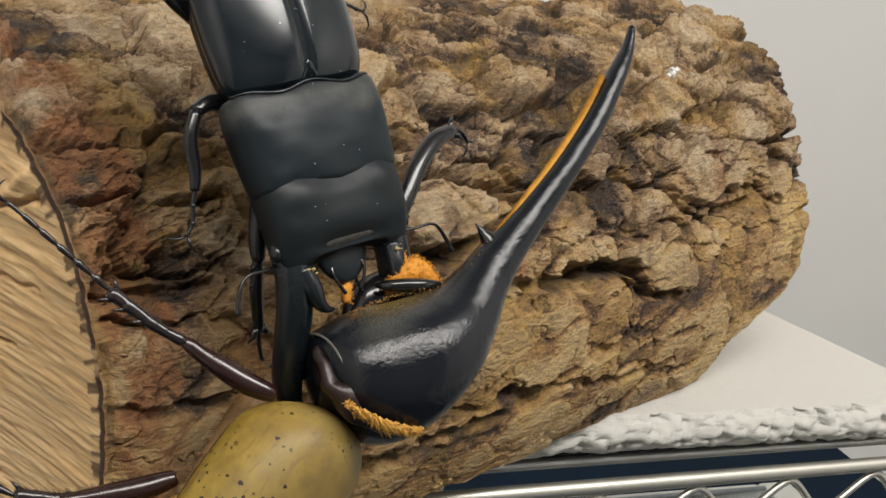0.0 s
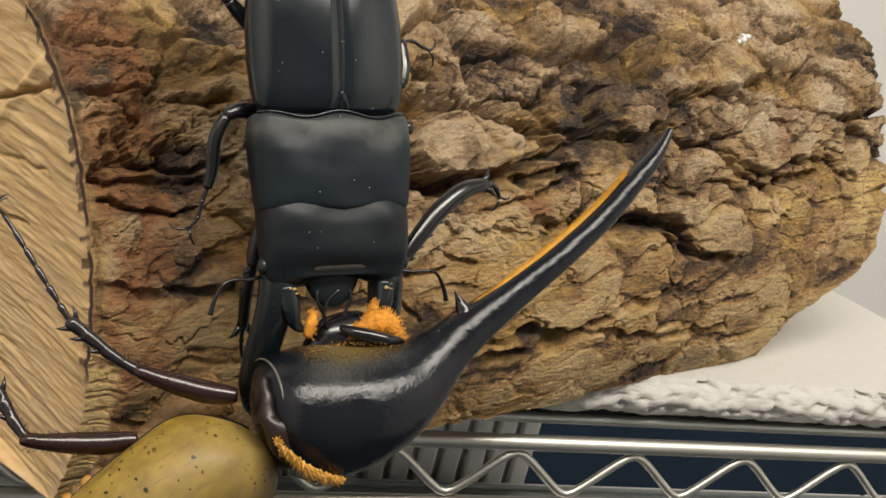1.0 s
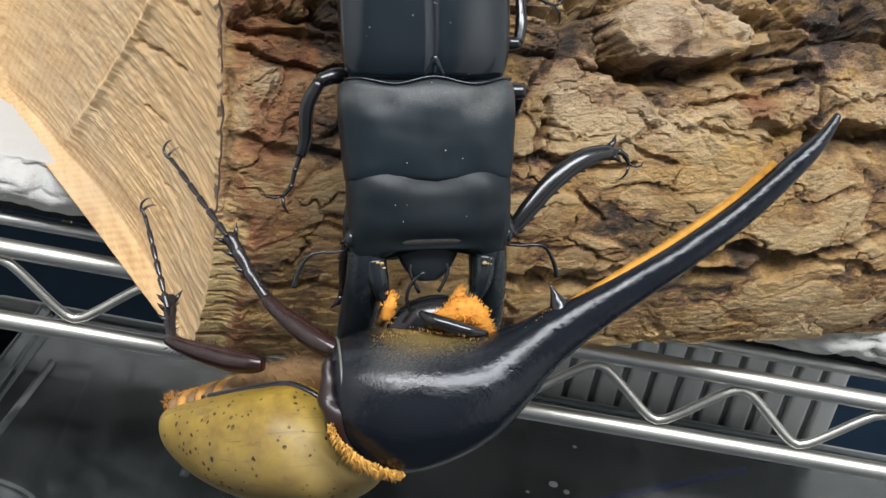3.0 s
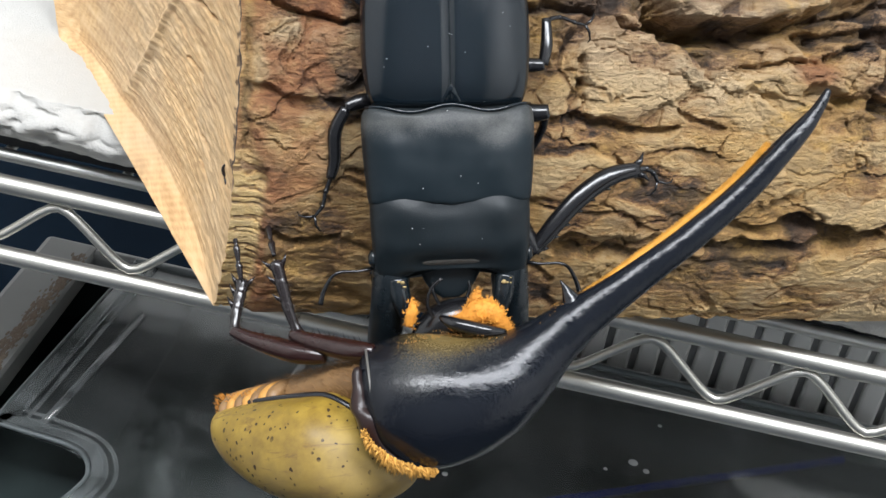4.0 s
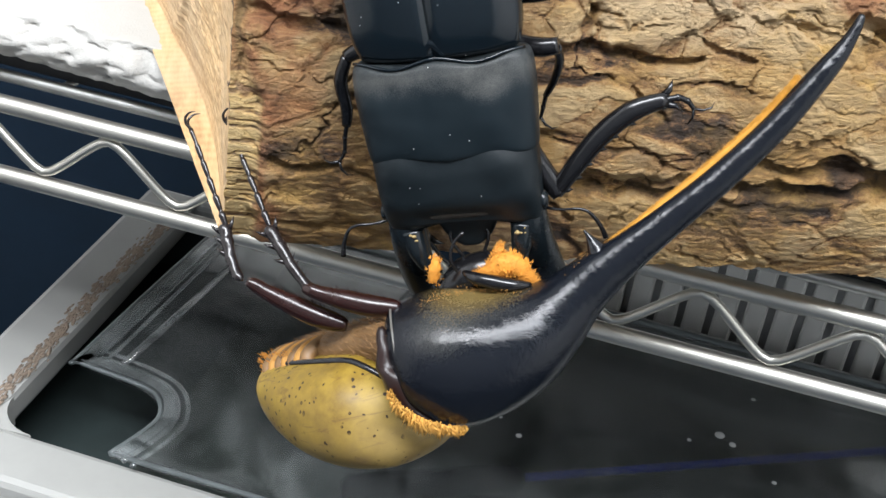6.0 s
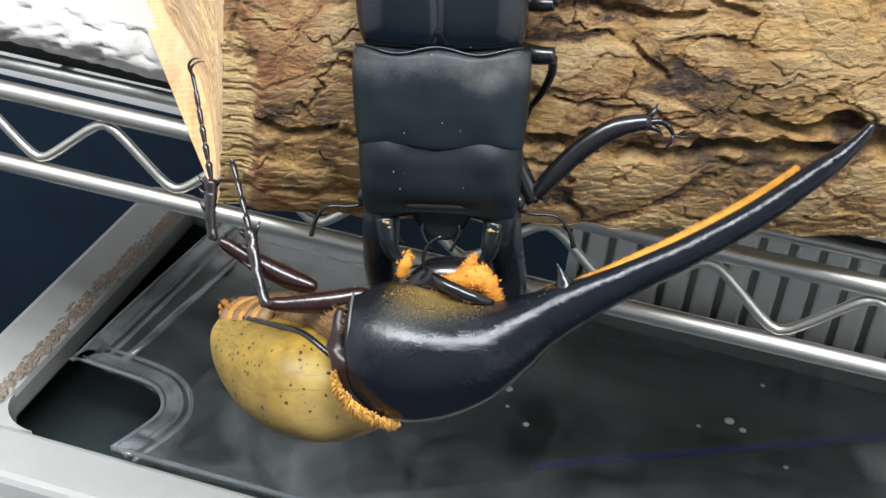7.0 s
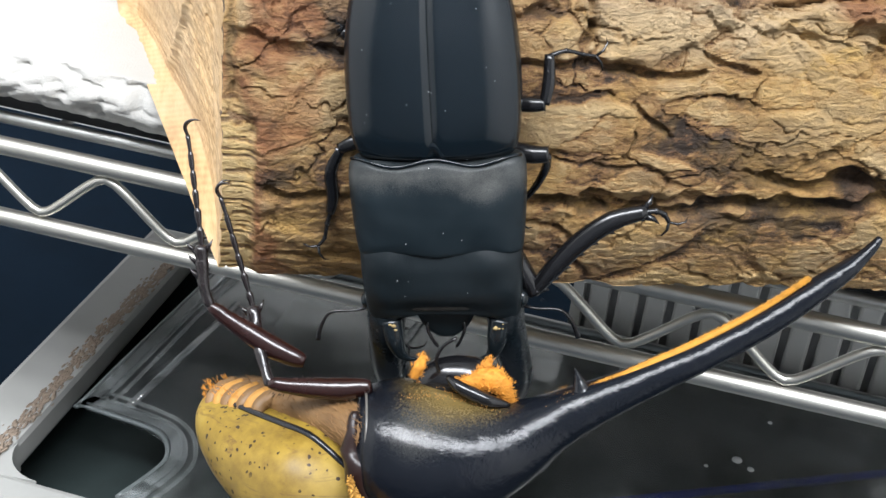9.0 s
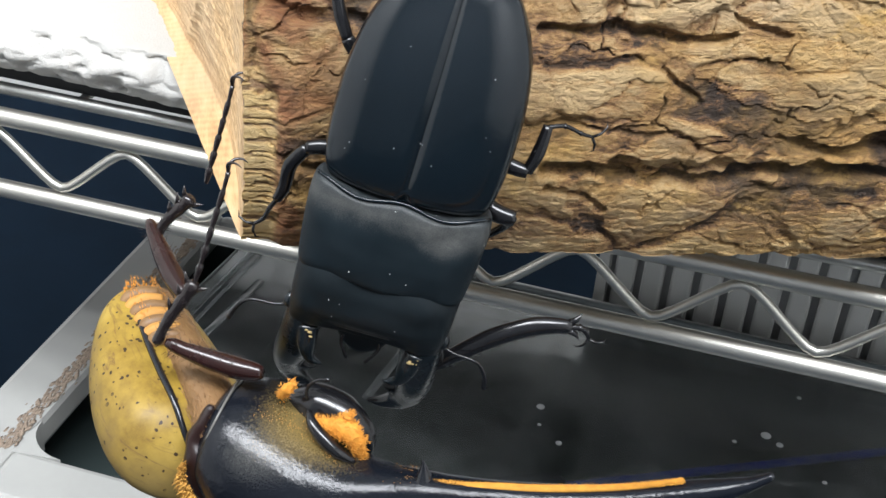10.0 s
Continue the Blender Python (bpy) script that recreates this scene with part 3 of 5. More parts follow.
def bark_sheet(parent):
    ns = 900
    th = np.concatenate([np.linspace(-24, 98, 430), np.linspace(99.5, 204, 60)])
    nt_ = len(th)
    th = np.radians(th)[None, :] * np.ones((ns, 1))
    u = np.linspace(0, 1, ns)[:, None] * np.ones((1, nt_))
    n0, z0 = NC - RAD * np.cos(th), ZC + RAD * np.sin(th)
    left = sawn_plane(n0)
    q = np.stack([0 * n0 + 3.1, n0, z0], -1)
    right = 0.084 + 0.040 * step(0.032, 0.060, z0) + 0.62 * np.maximum(z0 - 0.080, 0) * (1 - step(0.060, 0.100, n0)) + 0.020 * (fbm(q, 55, 4, 21) - 0.5)
    s = left + (right - left) * u
    arc = RAD * th
    p = np.stack([s, arc, 0 * s], -1)
    w1 = fbm(p, 75, 4, 31) - 0.5
    w2 = fbm(p, 75, 4, 32) - 0.5
    w3 = fbm(p, 420, 3, 33) - 0.5
    w4 = fbm(p, 420, 3, 34) - 0.5
    sw, aw = s + 0.016 * w1 + 0.0022 * w3, arc + 0.011 * w2 + 0.0016 * w4
    g1, r1, ox1, oy1 = cells(sw / 0.024, aw / 0.0115, 3)
    g2, r2, ox2, oy2 = cells(sw / 0.0115, (aw + 0.0007 * w1) / 0.0043, 5)
    g3, r3, ox3, oy3 = cells((s + 0.0022 * w3 + 0.004 * w1) / 0.0042, (arc + 0.0014 * w4) / 0.0015, 7)
    broad = fbm(p, 30, 3, 1) - 0.5
    mid = fbm(p * np.array([0.5, 1, 1]), 130, 4, 2) - 0.5
    grit = fbm(p * np.array([0.6, 1, 1]), 700, 3, 4) - 0.5
    where = step(0.36, 0.60, fbm(p, 55, 3, 12))
    wear = step(0.40, 0.62, fbm(p, 40, 4, 13))
    high = step(0.060, 0.098, z0 + 0.010 * w1)
    g4, r4, ox4, oy4 = cells((s + 0.010 * w1 + 0.004 * w3) / 0.021, (arc + 0.008 * w2 + 0.003 * w4) / 0.0125, 11)
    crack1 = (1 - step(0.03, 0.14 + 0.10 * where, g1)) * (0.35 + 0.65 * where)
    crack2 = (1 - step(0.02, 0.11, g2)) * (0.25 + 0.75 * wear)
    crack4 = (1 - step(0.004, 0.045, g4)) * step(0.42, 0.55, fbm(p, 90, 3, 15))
    layers = np.floor((mid + 0.35 * (r2 - 0.5) + 0.10 * (r3 - 0.5)) * 9) / 9
    # blocky chunks above, flat flaking plates below
    d = 0.0060 * broad + (0.0022 + 0.0030 * high) * (r1 - 0.5) + 0.0022 * oy1 * (r1 - 0.3) * high + (0.0012 + 0.0010 * high) * layers + 0.0010 * mid
    d = d + (0.0008 + 0.0006 * high) * (r2 - 0.5) + 0.0012 * (oy2 * (r2 - 0.4) + 0.5 * ox2 * (r1 - 0.5)) + 0.00035 * (r3 - 0.5) + 0.0004 * oy3 + 0.0006 * grit
    d = d - (0.0022 + 0.0030 * high) * crack1 - 0.0007 * crack2 - 0.0003 * (1 - step(0.02, 0.16, g3))
    d = d * (0.30 + 0.70 * high) - 0.0008 * crack4
    # per-flake tone; cracks drop darker, as deeper bark and as painted shade
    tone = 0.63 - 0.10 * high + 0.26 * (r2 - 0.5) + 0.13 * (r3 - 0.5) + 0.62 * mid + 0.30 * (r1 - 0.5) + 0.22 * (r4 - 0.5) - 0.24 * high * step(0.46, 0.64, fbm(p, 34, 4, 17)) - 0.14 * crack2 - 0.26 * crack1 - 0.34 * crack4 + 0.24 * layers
    wob = (fbm(p, 110, 4, 44) - 0.5) * 0.007
    for pts, depth, width in FISSURES:
        best = np.full(s.shape, 1.0)
        for (sa, za), (sb, zb) in zip(pts, pts[1:]):
            dx, dz = sb - sa, zb - za
            t = np.clip(((s - sa) * dx + (z0 + wob - za) * dz) / (dx * dx + dz * dz + 1e-12), 0, 1)
            best = np.minimum(best, np.hypot(s - sa - t * dx, z0 + wob - za - t * dz))
        wid = width * MM * (0.45 + 1.1 * fbm(p, 150, 3, 51))
        g = (1 - step(0.45 * wid, 1.25 * wid, best)) * (th < 1.9)
        d = d - depth * MM * g * (0.50 + 0.6 * step(0.055, 0.085, z0))
        # shade of the fissure is put into the colour too
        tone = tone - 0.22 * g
    # a loose pale plate with a hollow round it, and a knot hole
    e = np.hypot((s + 0.047) / 0.0165, (z0 - 0.091) / 0.0062) + 0.9 * w1 + 0.25 * w4
    plate = (1 - step(0.86, 1.0, e)) * (th < 1.9)
    moat = step(0.95, 1.1, e) * (1 - step(1.25, 1.75, e)) * (th < 1.9)
    d = d * (1 - 0.7 * plate) + plate * (0.0030 + 0.0008 * mid) - 0.0042 * moat
    # the plate is paler; the hollow gets shade painted in
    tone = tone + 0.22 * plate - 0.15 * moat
    hole = np.exp(-(np.hypot((s + 0.029) / 0.0035, (z0 - 0.0835) / 0.0024) + w3) ** 4) * (th < 1.9)
    d = d - 0.005 * hole
    # shade painted into the hole
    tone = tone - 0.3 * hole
    knot = np.exp(-(np.hypot((s + 0.030) / 0.006, (z0 - 0.0785) / 0.0028) + w1) ** 4) * (th < 1.9)
    yel = np.exp(-(np.hypot((s + 0.073) / 0.006, (z0 - 0.096) / 0.004) + w3 + w1) ** 4) * (th < 1.9)
    torn = np.exp(-(np.hypot((s - 0.080) / 0.006, (z0 - 0.034) / 0.012) + 0.4 * w1) ** 4) + np.exp(-(np.hypot((s - 0.112) / 0.006, (z0 - 0.073) / 0.013) + 0.4 * w1) ** 4)
    d = d * (1 - 0.75 * np.clip(torn, 0, 1))
    streak = np.exp(-(np.hypot((s - 0.074) / 0.005, (z0 - 0.092) / 0.009) + 0.6 * w1) ** 4)
    run = s - left
    edge = fbm(p, 260, 3, 61) - 0.5
    slit = fbm(np.stack([s * 0.06 + 0.2 * w3 * 0.01, arc, 0 * s], -1), 2100, 3, 62)
    low = 1 - step(0.052, 0.064, z0)
    grow = step(0.0012 + 0.0026 * low, 0.0042 + 0.0034 * low, run + 0.003 * edge)
    d = d * (0.06 + 0.94 * grow) - 0.0022 * (1 - grow) - 0.00032 * (1 - grow) * step(0.50, 0.62, slit) * (0.4 + 0.6 * low)
    d = d - 0.0014 * np.exp(-((run - 0.0015) / 0.0006) ** 2) * step(0.35, 0.6, fbm(p, 300, 3, 65)) * (1 - low)
    s = s + (fbm(p, 240, 3, 71) - 0.5) * 0.003 * step(0.9, 1.0, u) + (fbm(p, 400, 3, 72) - 0.5) * 0.0012 * (1 - step(0, 0.02, u))
    n1, z1 = n0 - np.cos(th) * d, z0 + np.sin(th) * d
    inner = (1 - step(0.0085, 0.0115, run - 0.008 * step(0.045, 0.060, z0) + 0.006 * edge + 0.008 * w1)) * np.maximum(step(0.30, 0.50, fbm(p, 160, 3, 66)), low) + knot
    patch = np.exp(-(np.hypot((s + 0.108) / 0.007, (z0 - 0.074) / 0.004) + w1 + w3) ** 4)
    inner = np.clip(inner + 0.8 * patch + 0.7 * streak, 0, 1)
    sap = (1 - step(0.0018 + 0.0032 * low, 0.0026 + 0.0038 * low, run + 0.0018 * edge)) * (0.15 + 0.85 * low)
    line = np.exp(-((run - 0.0012) / 0.0009) ** 2) * (1 - low)
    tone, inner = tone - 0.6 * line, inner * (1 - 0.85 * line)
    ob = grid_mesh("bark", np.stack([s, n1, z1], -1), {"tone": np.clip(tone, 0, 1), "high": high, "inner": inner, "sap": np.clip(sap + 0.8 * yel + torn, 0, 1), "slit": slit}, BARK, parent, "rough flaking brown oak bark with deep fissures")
    ob.data.polygons.foreach_set("use_smooth", [False] * len(ob.data.polygons))
    return s, n1, z1


# drying checks on the sawn face as stretches of (n, z), with depth and width in mm
CHECKS = [
    (((0.0560, 0.0745), (0.0519, 0.0778), (0.0416, 0.0853), (0.0300, 0.0915), (0.0152, 0.0983)), 4.0, 0.45),
    (((0.0445, 0.0652), (0.0325, 0.0681), (0.0218, 0.0697), (0.0159, 0.0710)), 2.5, 0.28),
    (((0.0374, 0.0538), (0.0300, 0.0552), (0.0244, 0.0559)), 2.0, 0.26),
    (((0.0209, 0.0391), (0.0140, 0.0388), (0.0078, 0.0382)), 1.5, 0.35),
    (((0.0330, 0.0446), (0.0260, 0.0440), (0.0150, 0.0452)), 1.0, 0.30),
    (((0.0300, 0.0800), (0.0200, 0.0822), (0.0120, 0.0830)), 1.2, 0.30),
]


def end_face(parent, s, n, z, name, material, label, plane=None):
    """A sawn end: rings drawn in from the rim of the bark to the heart."""
    rim = np.stack([s, n, z], -1)
    heart = np.array([0.0, NC + 0.004, 0.040])
    heart[0] = np.interp(heart[1], [n.min(), n.max()], [s[np.argmin(n)], s[np.argmax(n)]])
    rows, marks = [], []
    for i in range(221):
        f = (i / 220) ** 0.9
        r = rim * (1 - f) + heart * f
        if plane:
            flat = plane(r[:, 1])
            r[:, 0] = flat + (rim[:, 0] - flat) * max(0.0, 1 - f * 14)
        q = r * np.array([1, 0.22, 2.6])
        if 0 < i < 220:
            fade = min(1.0, i / 6)
            cut = ((fbm(q, 230, 4, 81) - 0.5) * 0.0010 + (fbm(q, 900, 2, 83) - 0.5) * 0.0006)
            if plane:
                # the face breaks along a slanting ridge
                side = (r[:, 1] - 0.0395) + (r[:, 2] - 0.0747) * 0.78
                cut = cut + 0.0016 * np.abs(side / 0.02) * (side > 0) - 0.0010 * np.exp(-(side / 0.0016) ** 2)
                for pts, depth, width in CHECKS:
                    best = np.full(len(r), 1.0)
                    for (na, za), (nb, zb) in zip(pts, pts[1:]):
                        dx, dz = nb - na, zb - za
                        t = np.clip(((r[:, 1] - na) * dx + (r[:, 2] - za) * dz) / (dx * dx + dz * dz), 0, 1)
                        wv = (fbm(r, 300, 2, 85) - 0.5) * 0.0016
                        best = np.minimum(best, np.hypot(r[:, 1] - na - t * dx, r[:, 2] + wv - za - t * dz))
                    cut = cut + depth * MM * np.exp(-(best / (width * MM)) ** 2)
            r = r + np.array([1, 0, 0]) * (cut * fade)[:, None]
        rows.append(r)
        if plane:
            on = step(0.046, 0.056, rim[:, 2]) * (np.arange(len(rim)) < len(rim) - 26)
            tick = step(0.56, 0.64, fbm(rim * np.array([0.0, 1, 1]), 900, 2, 88)) * (i < 4 + 6 * fbm(rim, 160, 2, 89))
            marks.append(on * np.maximum((i < 3) * step(0.30, 0.42, fbm(rim, 220, 2, 87)), 0.8 * tick))
        else:
            marks.append(np.zeros(len(rim)))
    return grid_mesh(name, np.array(rows), {"rim": np.array(marks)}, material, parent, label, flip=True)


def build_log():
    log = thing("split_log", "split oak log with rough brown bark lying on the foam slab", "log")
    log.matrix_world = LOG_M
    s, n, z = bark_sheet(log)
    close = lambda a: np.concatenate([a, a[:1] * np.linspace(0, 1, 26)[1:] + a[-1:] * (1 - np.linspace(0, 1, 26)[1:])])
    end_face(log, close(s[0]), close(n[0]), close(z[0]), "sawn_end", WOOD, "pale tan sawn end grain with saw marks", sawn_plane)
    end_face(log, close(s[-1])[::-1], close(n[-1])[::-1], close(z[-1])[::-1], "broken_end", WOOD, "broken pale wood end")
    t = np.linspace(0, 1, 40)[None, :, None]
    a, b = np.stack([s[:, 0], n[:, 0], z[:, 0]], -1)[:, None], np.stack([s[:, -1], n[:, -1], z[:, -1]], -1)[:, None]
    under = a * (1 - t) + b * t
    under[..., 2] += (fbm(under, 120, 3, 91) - 0.5) * 0.0012
    grid_mesh("split_underside", under, {}, WOOD, log, "flat split underside of pale wood")
    # a fleck of white mould on the bark
    rng = random.Random(8)
    bm = bmesh.new()
    for _ in range(7):
        r = bmesh.ops.create_icosphere(bm, subdivisions=2, radius=rng.uniform(0.0006, 0.0014))
        c = Vector((0.069 + rng.uniform(-0.0025, 0.0025), 0.0205 + rng.uniform(-0.0006, 0.0006), 0.1125 + rng.uniform(-0.0016, 0.0016)))
        for v in r["verts"]:
            v.co = v.co * rng.uniform(0.8, 1.2) + c
    part("mould_fleck", bm, DUST, log, "small white mould fleck on the bark")
    return log


build_log()


# ---------------------------------------------------------------- the box below with its lid
def rim_box():
    bx = thing("plastic_box", "grey plastic box with a wide dirty rim and a dark inside", "box")
    zt = -0.118
    x0, x1, y0, y1 = -0.2505, 0.30, -0.004, 0.168
    w = 0.021
    def bar(lo, hi):
        return part("rim_bar", box(bmesh.new(), lo, hi, 0.0025), RIM_GREY, bx, "pale grey rounded rim bar", smooth=False)
    bar((x0, y0, zt - 0.012), (x0 + w, y1, zt))
    bar((x1 - w, y0, zt - 0.012), (x1, y1, zt))
    bar((x0 + w - 0.001, y0, zt - 0.0122), (x1 - w + 0.001, y0 + w, zt - 0.0003))
    bar((x0 + w - 0.001, y1 - 0.006, zt - 0.0122), (x1 - w + 0.001, y1, zt - 0.0003))
    bm = bmesh.new()
    c = 0.014
    # rounded inner corner
    rings = []
    for zz in (zt - 0.012, zt - 0.0006):
        ring = [bm.verts.new((x0 + w - 0.002, y0 + w - 0.002, zz))]
        for k in range(9):
            a = math.radians(180 + 90 * k / 8)
            ring.append(bm.verts.new((x0 + w + c + c * math.cos(a), y0 + w + c + c * math.sin(a), zz)))
        rings.append(ring)
    skin(bm, rings)
    part("rim_corner", bm, RIM_GREY, bx, smooth=False)
    # soil smear in the groove of the side bar
    rng = random.Random(31)
    bm = bmesh.new()
    for k in range(1100):
        t = rng.random()
        c = Vector((x0 + w * (0.82 + rng.gauss(0, 0.065) + 0.02 * math.sin(9 * t)), y0 + 0.020 + 0.142 * t, zt))
        r = bmesh.ops.create_icosphere(bm, subdivisions=1, radius=rng.uniform(0.0002, 0.0006))
        for v in r["verts"]:
            v.co = Vector((v.co.x, v.co.y * 3.2, v.co.z * 0.12)) + c
    tagged(part("soil_smear", bm, DIRT, bx, "brown dried soil caught in the rim"), "brown dried soil caught in the rim", kind="stuff")
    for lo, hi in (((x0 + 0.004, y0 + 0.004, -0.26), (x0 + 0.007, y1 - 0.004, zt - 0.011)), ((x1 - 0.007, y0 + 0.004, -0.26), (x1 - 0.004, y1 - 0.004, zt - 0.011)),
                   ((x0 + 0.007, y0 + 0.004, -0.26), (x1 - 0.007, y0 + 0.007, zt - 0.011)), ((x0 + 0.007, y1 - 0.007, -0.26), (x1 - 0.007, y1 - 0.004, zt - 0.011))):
        part("side_wall", box(bmesh.new(), lo, hi), GREEN_BLACK, bx, smooth=False)
    part("bottom", box(bmesh.new(), (x0 + 0.004, y0 + 0.004, -0.263), (x1 - 0.004, y1 - 0.004, -0.26)), GREEN_BLACK, bx, smooth=False)
    # raised floor added so the opening does not go fully black
    part("false_floor", box(bmesh.new(), (x0 + 0.0072, y0 + 0.0072, -0.152), (x1 - 0.0072, y1 - 0.0072, -0.149)), GREEN_BLACK, bx, "dark greenish floor inside the box", smooth=False)
    return bx


rim_box()
# wide near-black sheet; the darkness under the rack is put into its colour
slab("lower_shelf", (-0.62, -0.02, -0.275), (0.62, 0.495, -0.264), NAVY, "lower shelf under the box, painted dark for the space under the rack")


def clear_lid():
    lid = thing("clear_lid", "scuffed clear plastic lid with a notched corner lying on the box", "lid")
    zt = -0.1175
    out = [(-0.1890, 0.0165), (-0.1845, 0.030), (-0.1835, 0.038), (-0.1875, 0.0455), (-0.195, 0.0490), (-0.2180, 0.0515), (-0.2195, 0.0555), (-0.2145, 0.120), (-0.211, 0.1585), (0.276, 0.1585), (0.276, 0.0195)]
    bm = bmesh.new()
    low = [bm.verts.new((x, y, zt)) for x, y in out]
    high = [bm.verts.new((x, y, zt + 0.0016)) for x, y in out]
    skin(bm, [low, high])
    part("plate", bm, CLEAR, lid, smooth=False)
    def inward(d, z):
        line = [Vector((x, y, z)) for x, y in out[:9]]
        res = []
        for i, p in enumerate(line):
            t = (line[min(i + 1, len(line) - 1)] - line[max(i - 1, 0)]).normalized()
            res.append(p + Vector((t.y, -t.x, 0)) * d)
        return res
    # a flange with two soft steps runs round the lid
    part("edge_bead", tube(bmesh.new(), inward(0.0, zt + 0.0017), 0.0008, 10, smooth_n=4), FROST, lid, "thin frosted edge")
    for d, r in ((0.0052, 0.0011), (0.0086, 0.0008)):
        part("flange_step", tube(bmesh.new(), inward(d, zt + 0.0018), r, 10, 0.6, smooth_n=4), HAZY, lid)
    bm = bmesh.new()
    a, b = spline(inward(0.0010, zt + 0.00205), [1] * 9, 4)[0], spline(inward(0.0046, zt + 0.00205), [1] * 9, 4)[0]
    skin(bm, [[bm.verts.new(v) for v in (p, q, q + Vector((0, 0, 0.0006)), p + Vector((0, 0, 0.0006)))] for p, q in zip(a, b)])
    part("flange", bm, HAZY, lid, "hazy scratched flange of the lid", smooth=False)
    for y, x0 in ((0.075, -0.205), (0.095, -0.14)):
        part("pressed_rib", tube(bmesh.new(), [(x0, y - 0.02, zt + 0.002), (x0 + 0.008, y + 0.05, zt + 0.002)], 0.0016, 8, 0.5), HAZY, lid)
    part("far_edge", tube(bmesh.new(), [(-0.211, 0.1585, zt + 0.002), (0.276, 0.1585, zt + 0.002)], 0.0013, 10), FROST, lid, "thick frosted edge")
    part("front_edge", tube(bmesh.new(), [(-0.189, 0.0165, zt + 0.0017), (0.276, 0.0195, zt + 0.0017)], 0.0008, 8), FROST, lid, "thin frosted edge")
    rng = random.Random(4)
    for k in range(8):
        bm = bmesh.new()
        x, y = rng.uniform(-0.11, 0.03), rng.uniform(0.07, 0.135)
        bmesh.ops.create_icosphere(bm, subdivisions=2, radius=rng.uniform(0.0006, 0.0017))
        for v in bm.verts:
            v.co = Vector((v.co.x * rng.uniform(0.9, 1.1) + x, v.co.y * rng.uniform(0.9, 1.1) + y, max(v.co.z, -0.0002) * 0.35 + zt + 0.0018))
        part("water_spot", bm, DROP, lid)
    return lid


clear_lid()
bm = bmesh.new()
box(bm, (-0.187, 0.022, -0.1325), (0.272, 0.156, -0.1300), 0.001)
for x in (-0.18, 0.26):
    box(bm, (x, 0.03, -0.1490), (x + 0.004, 0.15, -0.1326))
tagged(part("inner_tray", bm, SHEET, smooth=False), "smooth dark grey tray standing in the box under the lid", "tray")


def brush_tool():
    tool = thing("long_handled_tool", "thin blue rod with a black rubber handle under the lid", "tool")
    a, b, c = Vector((-0.1233, 0.0396, -0.1254)), Vector((-0.0721, 0.0681, -0.1254)), Vector((0.0674, 0.1520, -0.1281))
    d = (b - a)
    part("handle", tube(bmesh.new(), [a, a + d * 0.04, a + d * 0.3, a + d * 0.9, a + d * 0.97, b], [0.0030, 0.0044, 0.0046, 0.0046, 0.0040, 0.0024], 16), BLACKH, tool, "black rubber handle")
    part("rod", tube(bmesh.new(), [b - d * 0.02, c], 0.0013, 10), BLUE, tool, "thin blue plastic rod")
    return tool


brush_tool()


def ribbed_crate():
    """Its near side; the origin lies at the lower corner."""
    g = thing("ribbed_crate", "off-white plastic crate with upright ribs standing behind the box", "crate")
    part("back_panel", box(bmesh.new(), (0.0, 0.0045, -0.026), (0.18, 0.0085, 0.040)), GRILLE_GAP, g, smooth=False)
    me = None
    for k in range(17):
        if me is None:
            rib = part("rib", box(bmesh.new(), (0, 0, -0.025), (0.0080, 0.0046, 0.040), 0.0012), GRILLE, g, smooth=False)
            me = rib.data
        else:
            rib = new("rib", me)
            rib.parent = g
        rib.location = (0.002 + k * 0.0108, 0, 0)
    part("top_rail", box(bmesh.new(), (0.0, -0.004, 0.040), (0.186, 0.012, 0.048), 0.002), GRILLE, g, smooth=False)
    part("side_panel", box(bmesh.new(), (-0.004, -0.002, -0.026), (0.0, 0.15, 0.048)), GRILLE, g, smooth=False)
    part("base_rail", box(bmesh.new(), (-0.004, -0.003, -0.146), (0.18, 0.15, -0.0262), 0.002), GREEN_BLACK, g, "dark lower half of the crate", smooth=False)
    g.matrix_world = pose(-0.080, 0.186, -0.118, 0, 0, -4)
    return g


ribbed_crate()
# ---------------------------------------------------------------- the stag beetle
def mirror(pts, side):
    return [(x * side, y, z) for x, y, z in pts]


def mmv(pts):
    return [Vector(p) * MM for p in pts]


